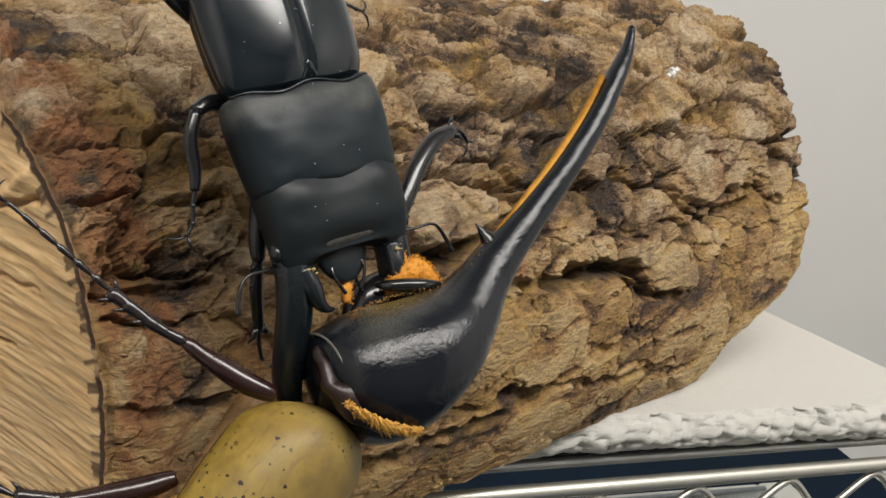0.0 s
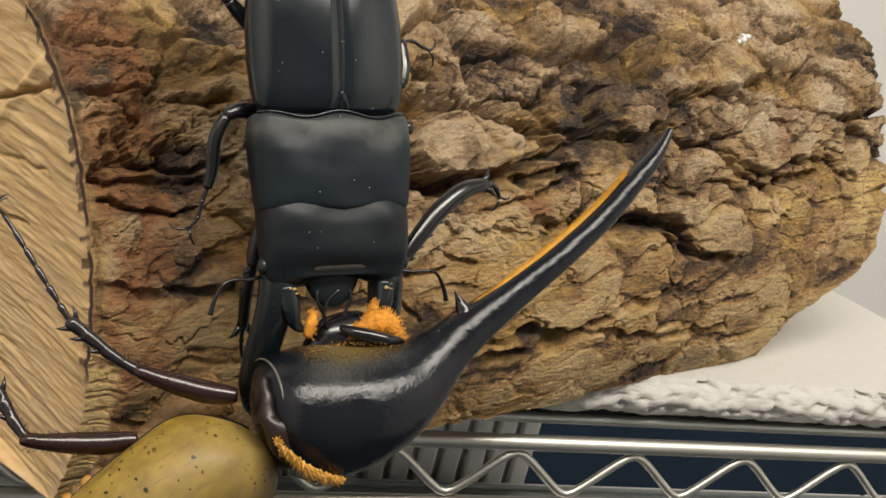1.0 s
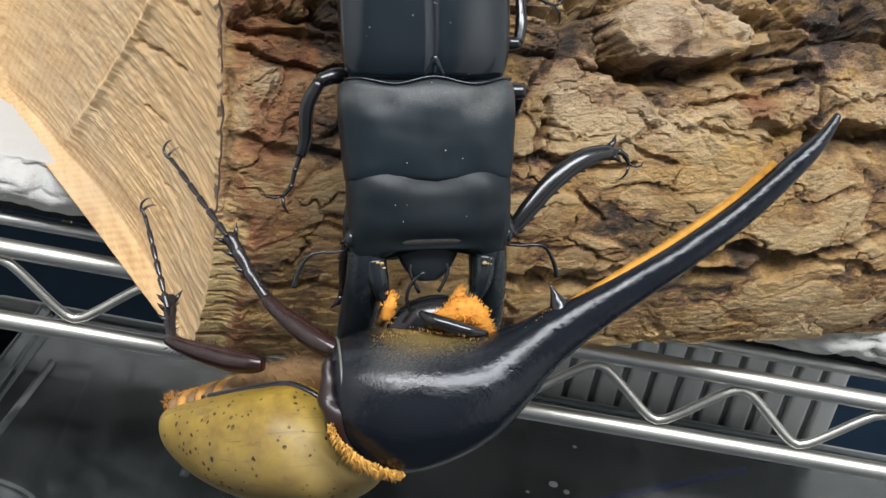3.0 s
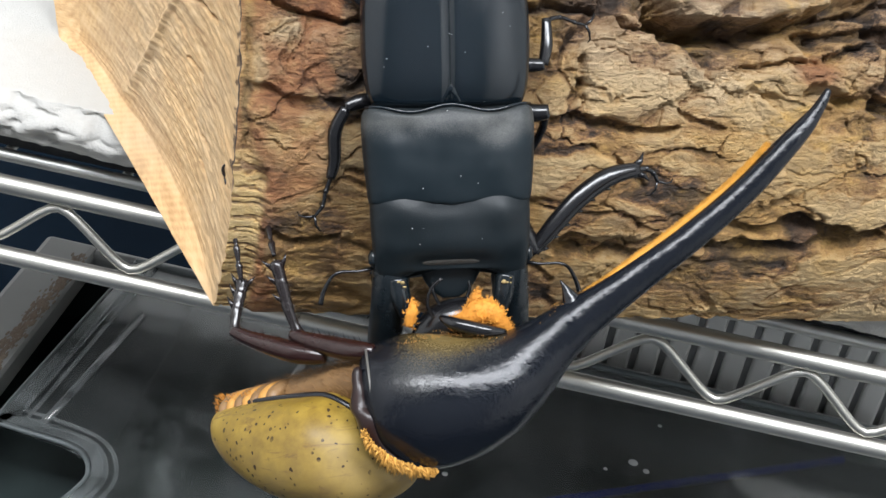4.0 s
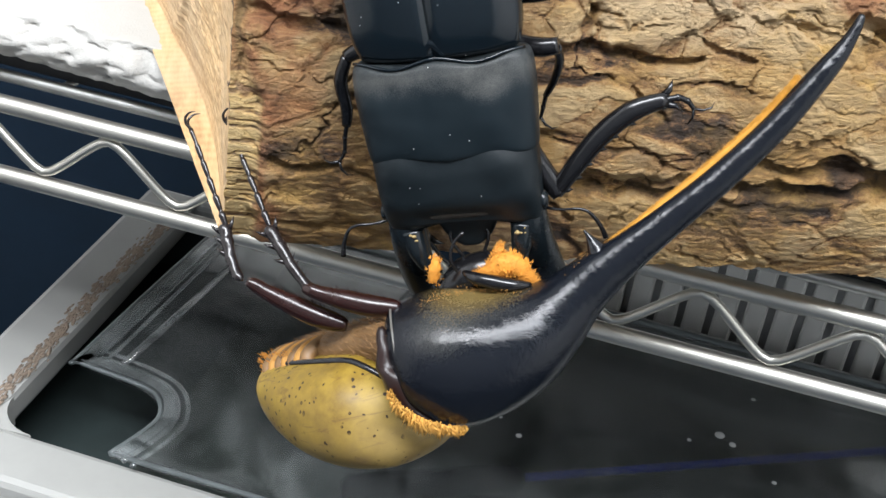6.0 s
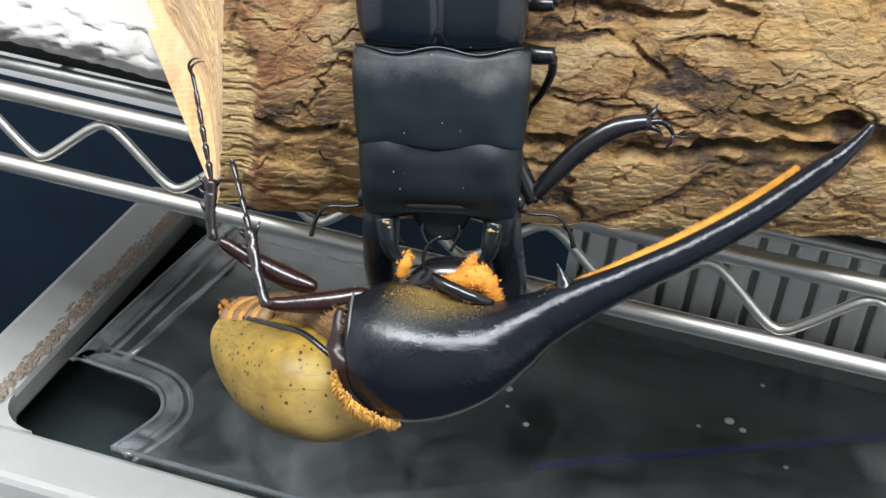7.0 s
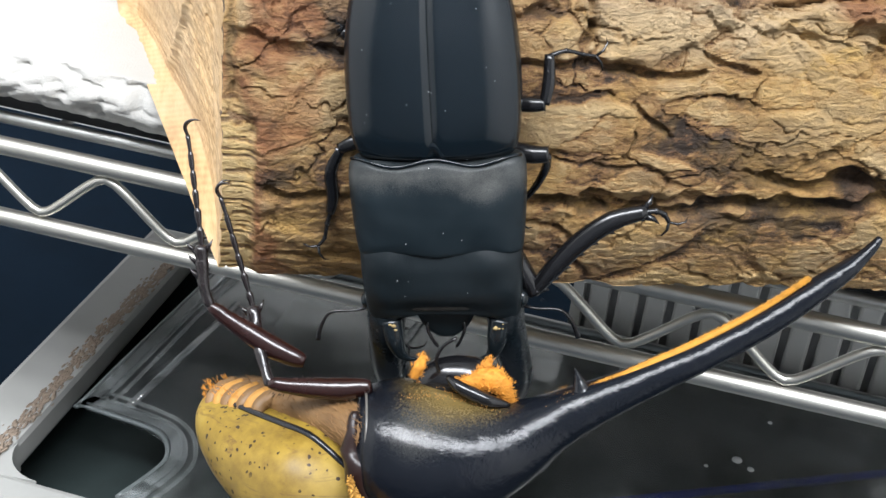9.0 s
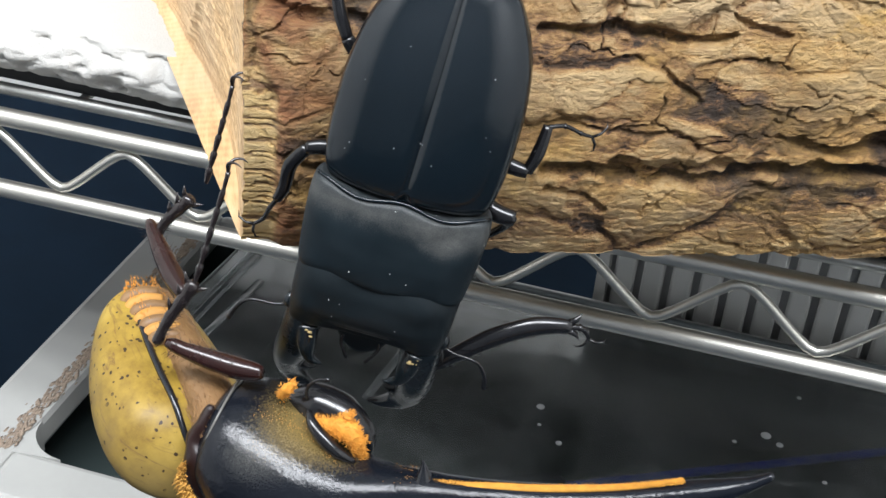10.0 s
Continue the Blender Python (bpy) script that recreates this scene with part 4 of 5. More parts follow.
def leg_parts(parent, name, segs, material, bristles=0, seed=1, tarsus=True):
    """A jointed leg: segs is a list of (piece name, points in mm, radii in mm, flatness)."""
    rng = random.Random(seed)
    leg = None
    for pname, pts, radii, flat in segs:
        bm = bmesh.new()
        tube(bm, mmv(pts), [r * MM for r in radii], 12, flat, smooth_n=4)
        if bristles and pname != "tarsus":
            spots = []
            for k in range(bristles):
                i = rng.uniform(0, len(pts) - 1.01)
                a, b = Vector(pts[int(i)]), Vector(pts[int(i) + 1])
                c = a.lerp(b, i % 1) * MM
                o = Vector((rng.uniform(-1, 1), rng.uniform(-1, 1), rng.uniform(-0.3, 1))).normalized()
                spots.append((c + o * radii[int(i)] * MM * 0.8, o))
            hairs(bm, spots, 0.0013, 0.00008, (0, 0, 0), 0.4, rng)
        if pname == "tarsus":
            # beaded joints and a pair of claws
            P = mmv(pts)
            for j in range(1, len(P) - 1):
                r = bmesh.ops.create_icosphere(bm, subdivisions=1, radius=radii[j] * MM * 1.45)
                for v in r["verts"]:
                    v.co += P[j]
            tip, back = P[-1], P[-2]
            d = (tip - back).normalized()
            sd = d.cross(Vector((0, 0, 1))).normalized()
            for sgn in (-1, 1):
                tube(bm, [tip, tip + d * 0.0011 + sd * 0.0010 * sgn, tip + d * 0.0016 + sd * 0.0022 * sgn - Vector((0, 0, 0.0004)), tip + d * 0.0012 + sd * 0.0030 * sgn - Vector((0, 0, 0.0010))], [0.00026, 0.00024, 0.00016, 0.00004], 7)
        if name == "fore_leg" and pname == "tibia":
            P = mmv(pts)
            for k in range(1, len(P)):
                for f, h in ((0.25, 0.9), (0.75, 1.2)):
                    c, d = P[k - 1].lerp(P[k], f), (P[k] - P[k - 1]).normalized()
                    o = d.cross(Vector((0, 0, 1))).normalized() * (radii[k] * MM * 0.85)
                    tube(bm, [c + o * 0.3, c + o * 0.95 + d * 0.0003, c + o * (1.15 + 0.25 * h) + d * 0.0008], [0.0008, 0.0005, 0.00005], 7)
            tip, d = P[-1], (P[-1] - P[-2]).normalized()
            o = d.cross(Vector((0, 0, 1))).normalized()
            for q in (-1, 1):
                tube(bm, [tip - d * 0.0006 + o * 0.0006 * q, tip + d * 0.0008 + o * 0.0014 * q, tip + d * 0.0016 + o * 0.0026 * q], [0.0007, 0.0005, 0.00006], 8)
        ob = part(name if leg is None else pname, bm, material, parent if leg is None else leg)
        leg = leg or ob
    return leg


def stag_beetle():
    st = thing("stag_beetle", "large black stag beetle gripping the other beetle with its jaws", "beetle")
    # wing cases, one each side of the seam
    for side in (-1, 1):
        bm = bmesh.new()
        rows = [(0.6, 11.6, 4.4, 2.5, -0.4), (1.6, 12.7, 5.2, 3.5, -0.2), (5, 13.6, 6.2, 4.5, 0), (12, 14.0, 6.9, 5, 0), (20, 13.6, 7.0, 5, 0), (27, 12.2, 6.2, 4.5, -0.2), (33, 9.3, 4.8, 3.5, -0.7), (37, 5.6, 3.1, 2.4, -1.4), (38.8, 2.2, 1.4, 1.2, -2.0), (39.3, 0.4, 0.4, 0.4, -2.3)]
        rings = []
        for y, w, up, down, z in smooth_table(rows, 5):
            ring = []
            for k in range(33):
                a = math.pi / 2 - math.pi * k / 32
                c, s = math.cos(a), math.sin(a)
                x = 0.015 + w * abs(c) ** (2 / 2.4)
                h = (up if s > 0 else down) * math.copysign(abs(s) ** (2 / 2.35), s)
                h -= 0.05 * math.exp(-(x / 0.2) ** 2) if s > 0 else 0
                h += 0.35 * math.exp(-((x - w * 0.985) / (0.05 * w + 0.12)) ** 2) if abs(s) < 0.5 else 0
                ring.append(bm.verts.new((x * side * MM, y * MM, (z + h) * MM)))
            rings.append(ring)
        skin(bm, rings, True)
        bmesh.ops.recalc_face_normals(bm, faces=bm.faces)
        part("wing_case", bm, ELYTRA_BLACK, st, "smooth glossy black wing case")
    bm = bmesh.new()
    tube(bm, mmv([(-1.7, 0.9, 4.6), (0, 3.6, 5.6), (1.7, 0.9, 4.6)]), [0.3 * MM, 0.9 * MM, 0.3 * MM], 8, 0.4, smooth_n=4)
    part("scutellum", bm, ELYTRA_BLACK, st)
    part("abdomen", shell(bmesh.new(), [(-2, 10, 2, 6, -2.5), (6, 12.4, 2, 7, -2.5), (20, 12.3, 2, 7.5, -2.5), (30, 9.5, 1.6, 5.5, -2.6), (37, 3.4, 0.8, 2, -2.6)], 24, 2.2), LEG_BLACK, st)
    # pronotum with a fine rolled rear edge
    bm = shell(bmesh.new(), [(-15.2, 12.9, 4.3, 5.5, -0.4), (-14.6, 13.5, 5.0, 6, -0.2), (-11, 13.9, 5.6, 6.5, 0), (-7, 14.2, 6.0, 6.8, 0), (-3, 14.35, 6.0, 6.6, 0), (-0.9, 14.25, 5.6, 6, 0), (-0.1, 13.9, 5.0, 5.2, 0), (0.35, 13.2, 4.2, 4.4, -0.2)], 56, 3.0, 6)
    for v in bm.verts:
        x, y, z = v.co / MM
        if z > 2:
            # shallow dimples and a soft swell in the middle
            z -= 0.55 * math.exp(-((abs(x) - 8.6) / 2.6) ** 2 - ((y + 2.6) / 2.2) ** 2) + 0.3 * math.exp(-(x / 3) ** 2 - ((y + 8) / 4) ** 2)
            z += 0.28 * (noise.noise(Vector((x, y, 0)) * 0.16) + 0.5 * noise.noise(Vector((x, y, 7)) * 0.4))
        if y < -13:
            # the front edge waves round the two lobes of the head
            y += (0.40 * math.exp(-((abs(x) - 6.8) / 3.4) ** 2) - 0.30 * math.exp(-(x / 2.6) ** 2)) * step(-13, -14.4, y)
        if y > -1.2:
            y += 0.55 * math.cos(x / 14 * 2.2 * math.pi) * step(-1.2, 0.2, y)
        v.co = Vector((x, y, z)) * MM
    pro = part("pronotum", bm, SATIN_BLACK, st, "satin black thorax plate dusted with pale grey")
    dust = [max(0.0, 1 - abs(v.co.y / MM + 1.6) / 4.5) + 0.7 * math.exp(-((v.co.x / MM - 7.5) / 3) ** 2 - ((v.co.y / MM + 4.5) / 2.5) ** 2) for v in pro.data.vertices]
    pro.data.attributes.new("dust", "FLOAT", "POINT").data.foreach_set("value", dust)
    edge = [(x, 0.35 + 0.55 * math.cos(x / 14 * 2.2 * math.pi), 4.9 - 3.6 * (abs(x) / 14) ** 4.5) for x in np.linspace(-13.6, 13.6, 29)]
    part("rear_margin", tube(bmesh.new(), mmv(edge), 0.26 * MM, 8), ELYTRA_BLACK, st, "thin shiny rear edge of the thorax")
    # head
    bm = shell(bmesh.new(), [(-28.0, 11.0, 1.2, 3.0, -1.8), (-27.2, 12.2, 2.2, 4.2, -1.4), (-25.0, 12.9, 3.2, 5.0, -1.0), (-22.0, 13.1, 4.6, 5.6, -0.6), (-18.0, 13.3, 4.9, 6, -0.4), (-14.6, 13.3, 4.8, 6, -0.4), (-12.6, 13.0, 4.4, 5.4, -0.5)], 56, 3.2, 6)
    for v in bm.verts:
        x, y, z = v.co / MM
        if z > 0:
            z += 0.75 * math.exp(-((abs(x) - 8.0) / 3.2) ** 2 - ((y + 16.6) / 2.6) ** 2)
            z += 0.22 * (noise.noise(Vector((x, y, 3)) * 0.18) + 0.5 * noise.noise(Vector((x, y, 9)) * 0.45))
            z -= 0.9 * math.exp(-(x / 6.0) ** 4 - ((y + 25.2) / 1.3) ** 2)
            z -= 0.35 * math.exp(-(x / 4.5) ** 2 - ((y + 15.5) / 2) ** 2)
        if y < -26:
            y += 2.2 * math.exp(-(x / 7.5) ** 4) * step(-26, -28, y)
        v.co = Vector((x, y, z)) * MM
    head = part("head", bm, HEAD_BLACK, st, "broad granular black head")
    part("clypeus_step", shell(bmesh.new(), [(-25.5, 6.2, 0.3, 1.2, 0.7), (-24.8, 6.8, 0.8, 1.6, 1.05), (-23.4, 6.8, 0.8, 1.6, 1.55), (-22.4, 6.0, 0.3, 1, 2.0)], 24, 3.4, 3), BROW, head, "dull granular raised bar across the brow")
    for side in (-1, 1):
        bm = bmesh.new()
        bmesh.ops.create_uvsphere(bm, u_segments=14, v_segments=9, radius=1.35 * MM)
        for v in bm.verts:
            v.co = Vector((v.co.x * 0.7 + side * 13.0 * MM, v.co.y * 1.1 - 24.0 * MM, v.co.z * 0.9 - 0.9 * MM))
        part("eye", bm, MANDIBLE, head)
        # jaw: a stout curved blade with an inner tusk near its root
        jaw = part("mandible", tube(bmesh.new(), mmv(mirror([(9.9, -24.0, -2.0), (10.1, -28.0, -2.4), (10.5, -32.5, -4.3), (11.0, -38, -8.2), (11.0, -43, -12.4), (9.8, -47, -15.4), (7.0, -49.8, -17.2), (4.4, -50.6, -17.8)], side)),
                                  [3.2 * MM, 3.2 * MM, 3.1 * MM, 3.0 * MM, 2.7 * MM, 2.1 * MM, 1.1 * MM, 0.2 * MM], 20, 0.85, smooth_n=5), MANDIBLE, st, "long curved black jaw")
        part("jaw_tooth", tube(bmesh.new(), mmv(mirror([(9.2, -27.6, -1.2), (8.6, -31.0, -0.9), (7.9, -33.4, -1.2), (6.7, -34.6, -1.4), (5.2, -34.9, -1.6)], side)),
                               [2.0 * MM, 1.7 * MM, 1.15 * MM, 0.65 * MM, 0.08 * MM], 14, smooth_n=5), MANDIBLE, jaw, "polished inner tusk of the jaw")
        part("jaw_tooth", tube(bmesh.new(), mmv(mirror([(9.8, -42.5, -12.4), (7.6, -43.4, -12.6), (6.2, -43.2, -12.8)], side)), [1.2 * MM, 0.8 * MM, 0.1 * MM], 10, smooth_n=3), MANDIBLE, jaw)
        # elbowed feeler
        part("antenna", tube(bmesh.new(), mmv(mirror([(12.8, -25.6, -2.2), (15.2, -26.0, -1.4), (18.3, -26.0, -1.0), (20.0, -26.8, -1.2), (21.4, -29.2, -1.8), (22.0, -31.4, -2.2)], side)),
                             [0.34 * MM, 0.24 * MM, 0.26 * MM, 0.28 * MM, 0.38 * MM, 0.48 * MM], 8, smooth_n=4), LEG_BLACK, head)
        part("palp", tube(bmesh.new(), mmv(mirror([(2.4, -27.2, -2.4), (3.2, -29.4, -2.0), (2.4, -31.6, -2.2), (1.6, -33.0, -2.6)], side)), [0.36 * MM, 0.30 * MM, 0.28 * MM, 0.34 * MM], 8, smooth_n=3), LEG_BLACK, head)
    # wood crumbs stuck at the roots of the jaws
    rng = random.Random(21)
    for x0, y0, n in ((-8.8, -28.4, 4), (8.6, -28.4, 5)):
        for _ in range(n):
            bm = bmesh.new()
            bmesh.ops.create_icosphere(bm, subdivisions=1, radius=rng.uniform(0.2, 0.42) * MM)
            at = Vector((x0 + rng.uniform(-1, 1), y0 + rng.uniform(-0.5, 0.5), (0.7 if y0 < -20 else 4.6) + rng.uniform(-0.2, 0.3))) * MM
            for v in bm.verts:
                v.co = Vector((v.co.x * rng.uniform(1, 1.8), v.co.y * rng.uniform(0.6, 1.2), v.co.z * 0.6)) + at
            part("wood_crumb", bm, CRUMB, st)
    # pale dust specks on the shell
    bm = bmesh.new()
    for _ in range(30):
        x, y = rng.uniform(-11, 11), rng.uniform(-22, 28)
        z = 6.05 - 0.020 * x * x - (0.6 if y < -13 else 0) if y < 0 else 7.0 * (1 - abs(x / 14.0) ** 2.4) ** (1 / 2.4) - 0.05
        if y > 0:
            z -= 0.004 * (y - 14) ** 2
        r = bmesh.ops.create_icosphere(bm, subdivisions=1, radius=rng.uniform(0.05, 0.10) * MM)
        for v in r["verts"]:
            v.co += Vector((x, y, z)) * MM
    tagged(part("dust_specks", bm, DUST, st), "tiny pale dust specks", kind="stuff")
    part("mouth", shell(bmesh.new(), [(-31.2, 1.4, 0.6, 0.8, -3.0), (-29.5, 3.6, 1.0, 1.4, -2.8), (-26, 5.5, 1.4, 1.8, -2.6), (-24, 6, 1.4, 1.8, -2.6)], 20, 2.4, 3), HEAD_BLACK, head)
    # legs
    grip = leg_parts(st, "fore_leg", [("femur", [(9, -13, -5), (13.5, -21.5, -4.6), (15.2, -24.5, -4.2)], [1.9, 1.8, 1.3], 0.9),
                               ("tibia", [(14.6, -24.0, -4.2), (18.0, -20.0, -3.8), (22.5, -15.4, -3.6), (28.0, -11.8, -3.8), (33.5, -10.6, -4.6)], [1.15, 1.6, 1.75, 1.7, 1.2], 0.8),
                               ("tarsus", [(33.2, -10.7, -4.6), (35.0, -10.6, -5.0), (36.4, -11.4, -5.6), (37.2, -12.8, -6.0)], [0.55, 0.5, 0.45, 0.35], 1.0)], LEG_BLACK, 14, 2)
    leg_parts(st, "fore_leg", [("femur", [(-9, -13, -5), (-11.0, -20, -7.4), (-11.5, -23.5, -8.6)], [1.8, 1.6, 1.1], 0.9),
                               ("tibia", [(-11.4, -23.0, -8.6), (-11.6, -28, -12), (-11.0, -34, -16)], [0.9, 1.2, 1.0], 0.8),
                               ("tarsus", [(-11.0, -33.8, -16), (-10.6, -36, -18), (-10, -38.4, -19.6), (-9, -40, -20.6)], [0.42, 0.38, 0.34, 0.28], 1.0)], LEG_BLACK, 10, 3)
    leg_parts(st, "middle_leg", [("femur", [(9, 1.0, -5.5), (14.5, -0.4, -4.0), (17.8, -0.4, -3.6)], [1.5, 1.6, 1.3], 0.9),
                                 ("tibia", [(17.4, -0.8, -4.2), (17.2, -3.4, -7.0), (15.6, -6.8, -9.4), (13.6, -9.5, -11.0)], [0.8, 0.75, 0.65, 0.5], 0.9),
                                 ("tarsus", [(13.7, -9.4, -11.0), (12.9, -11.4, -11.6), (12.2, -13.2, -12.2)], [0.4, 0.36, 0.28], 1.0)], LEG_BLACK, 8, 4)
    leg_parts(st, "middle_leg", [("femur", [(-9, 1.4, -5.5), (-13.4, 2.2, -4.4), (-16.6, 1.2, -4.2)], [1.5, 1.4, 1.1], 0.9),
                                 ("tibia", [(-16.4, 1.2, -4.2), (-18.4, -2.6, -5.0), (-18.6, -7.4, -6.4), (-19.4, -10.5, -7.2)], [1.0, 1.2, 1.1, 0.8], 0.8),
                                 ("tarsus", [(-19.3, -10.3, -7.2), (-20.2, -12.6, -7.8), (-20.9, -15.2, -8.4), (-22.2, -16.8, -8.8)], [0.42, 0.38, 0.34, 0.28], 1.0)], LEG_BLACK, 0, 5)
    leg_parts(st, "hind_leg", [("femur", [(8, 8, -6), (14.8, 7.6, -4.6), (17.4, 7.6, -4.2)], [1.4, 1.3, 1.0], 0.9),
                               ("tibia", [(17.2, 7.6, -4.2), (18.0, 11.0, -4.6), (18.2, 15.5, -5.4)], [0.9, 1.1, 0.8], 0.8),
                               ("tarsus", [(18.2, 15.2, -5.4), (20.8, 15.8, -6.4), (23.6, 15.0, -7.4), (25.6, 14.6, -8.2)], [0.4, 0.36, 0.32, 0.26], 1.0)], LEG_BLACK, 10, 6)
    leg_parts(st, "hind_leg", [("femur", [(-8, 14, -6), (-13.0, 18.6, -4.6), (-14.8, 20.4, -4.2)], [1.4, 1.3, 1.0], 0.9),
                               ("tibia", [(-14.6, 20.2, -4.2), (-16.6, 23.4, -4.8), (-18.4, 27.2, -5.6)], [0.9, 1.1, 0.8], 0.8),
                               ("tarsus", [(-18.3, 27.0, -5.6), (-20.8, 29.0, -6.6), (-23.6, 29.6, -7.6)], [0.4, 0.36, 0.3], 1.0)], LEG_BLACK, 10, 7)
    for ob in st.children_recursive:
        ob.data.transform(Matrix.Scale(1.035, 4))
    return st, grip


# ---------------------------------------------------------------- the hercules-type rhinoceros beetle
U = 0.0915 * MM


def uv(pts, dz=0.0):
    return [Vector((x * U, y * U, (z + dz) * U)) for x, y, z in pts]


def rough_up(bm, rng, amount):
    for v in bm.verts:
        v.co += Vector((rng.uniform(-1, 1), rng.uniform(-1, 1), rng.uniform(-1, 1))) * amount * U


def horn_body():
    """The thorax dome that runs out into the long horn: x, y, z of the middle, half height, half depth, turn of the section."""
    rows = [(-408, -150, -20, 14, 20, 4), (-398, -160, -24, 62, 70, 4), (-372, -182, -28, 100, 118, 4), (-325, -196, -30, 124, 142, 0), (-275, -198, -26, 128, 148, -6), (-215, -190, -16, 118, 140, -14), (-150, -172, 0, 98, 112, -21), (-90, -142, 14, 72, 80, -28),
            (-40, -104, 24, 53, 58, -32), (5, -72, 30, 45, 47, -32), (55, -42, 34, 38, 39, -30), (130, 2, 36, 32, 34, -30), (240, 68, 36, 28, 31, -33), (340, 138, 36, 25, 28, -37), (420, 206, 36, 21, 24, -41), (456, 238, 36, 17, 19, -43), (478, 261, 36, 12, 14, -46), (494, 282, 36, 9, 11, -50), (503, 297, 36, 6, 8, -54), (505, 300, 36, 1, 1, -54)]
    bm = bmesh.new()
    rings = []
    for x, y, z, h, w, turn in smooth_table(rows, 6):
        ring = []
        a0 = math.radians(turn)
        nx, ny = math.sin(a0), math.cos(a0)
        for k in range(48):
            a = 2 * math.pi * k / 48
            c, s = math.cos(a), math.sin(a)
            e = 2 / 2.15
            vv = h * math.copysign(abs(s) ** e, s)
            ww = w * math.copysign(abs(c) ** e, c)
            ring.append(bm.verts.new(((x + nx * vv) * U, (y + ny * vv) * U, (z + ww) * U)))
        rings.append(ring)
    skin(bm, rings)
    bmesh.ops.recalc_face_normals(bm, faces=bm.faces)
    return bm


def hercules_beetle():
    rng = random.Random(11)
    hb = thing("hercules_beetle", "hercules beetle with a long black horn and olive yellow wing cases", "beetle")
    th = part("thorax_horn", horn_body(), HORN_BODY, hb, "glossy black thorax running out into a long horn")
    bloom = [0.0] * len(th.data.vertices)
    for v in th.data.vertices:
        x, y, z = v.co / U
        bloom[v.index] = math.exp(-((x + 215) / 105) ** 2 - ((y + 66) / 34) ** 2) + 0.22 * math.exp(-((x + 285) / 90) ** 2 - ((y + 120) / 50) ** 2)
    grain = [math.exp(-((v.co.x / U + 300) / 75) ** 2 - ((v.co.y / U + 125) / 60) ** 2) + 0.7 * math.exp(-((v.co.x / U + 170) / 100) ** 2 - ((v.co.y / U + 105) / 34) ** 2) for v in th.data.vertices]
    th.data.attributes.new("grain", "FLOAT", "POINT").data.foreach_set("value", grain)
    th.data.attributes.new("bloom", "FLOAT", "POINT").data.foreach_set("value", bloom)
    # tooth on the horn
    part("horn_tooth", tube(bmesh.new(), uv([(10, -62, 34), (5, -42, 37), (-1, -27, 39), (-7, -12, 40), (-12, -1, 41), (-17, 8, 42)]), [42 * U, 27 * U, 16 * U, 8.5 * U, 4 * U, 0.8 * U], 24, smooth_n=6), HORN, hb, "short pointed tooth on the horn")
    # dense orange plush along the inner side of the horn
    line = [(18, -30, 40), (36, -18, 42), (68, -1, 43), (120, 30, 43), (178, 63, 43), (238, 101, 42), (302, 144, 41), (352, 182, 40), (386, 210, 39)]
    band = tube(bmesh.new(), uv(line), [2 * U, 5.5 * U, 7 * U, 7.5 * U, 7.5 * U, 7 * U, 5.5 * U, 3.5 * U, 1 * U], 12, 1.0, smooth_n=12)
    pts, _ = spline(uv(line), [1] * len(line), 60)
    spots = []
    for p in pts:
        for _ in range(10):
            o = Vector((rng.uniform(-1, 0.4), rng.uniform(-0.3, 1), rng.uniform(-0.4, 1))).normalized()
            spots.append((p + o * 4.6 * U, (-0.5, 0.8, 0.3)))
    hairs(band, spots, 6.5 * U, 0.8 * U, (0, 0, 0), 0.45, rng)
    part("horn_hair", band, HORN_HAIR, hb, "dense short orange hair along the horn")
    fr = spline(uv([(-330, -82, 20), (-290, -74, 20), (-220, -72, 24), (-160, -82, 30), (-110, -88, 34), (-60, -64, 40), (-20, -36, 46)]), [1] * 7, 40)[0]
    spots = [(p + Vector((rng.uniform(-5, 5), rng.uniform(-4, 4), rng.uniform(-40, 20))) * U, (0.1, 1, 0.1)) for p in fr for _ in range(4)]
    part("thorax_fringe", hairs(bmesh.new(), spots[::2], 3.2 * U, 0.7 * U, (0, 0, 0), 0.5, rng), FUZZ_PALE, hb, "short ochre hair fringe on the thorax edge")
    ring = []
    for k in range(25):
        a = math.radians(118 - 236 * k / 24)
        c, q = math.cos(a), math.sin(a)
        ring.append((-386 + 6 * c, -172 + 86 * math.copysign(abs(q) ** 0.93, q), -26 + 100 * math.copysign(abs(c) ** 0.93, c)))
    part("rear_rim", tube(bmesh.new(), uv(ring), [1 * U] + [2.4 * U] * 23 + [1 * U], 8, smooth_n=2), HORN_RIM, hb, "thin pale rim of the thorax")
    # head with eye and stubby mouth, mostly hidden
    hd = part("head", tube(bmesh.new(), uv([(-285, -95, -60), (-240, -66, -56), (-190, -60, -50), (-140, -78, -50), (-112, -104, -48)]), [24 * U, 44 * U, 46 * U, 34 * U, 10 * U], 20, 0.9, smooth_n=4), LEG_BLACK, hb, "small dark head tucked under the horn")
    part("brow_ridge", tube(bmesh.new(), uv([(-240, -40, 6), (-222, -50, 22), (-192, -60, 32), (-160, -70, 34), (-124, -78, 26)]), [5 * U, 11 * U, 13 * U, 12 * U, 5 * U], 12, smooth_n=4), LEG_BLACK, hd, "glossy dark brow over the eye")
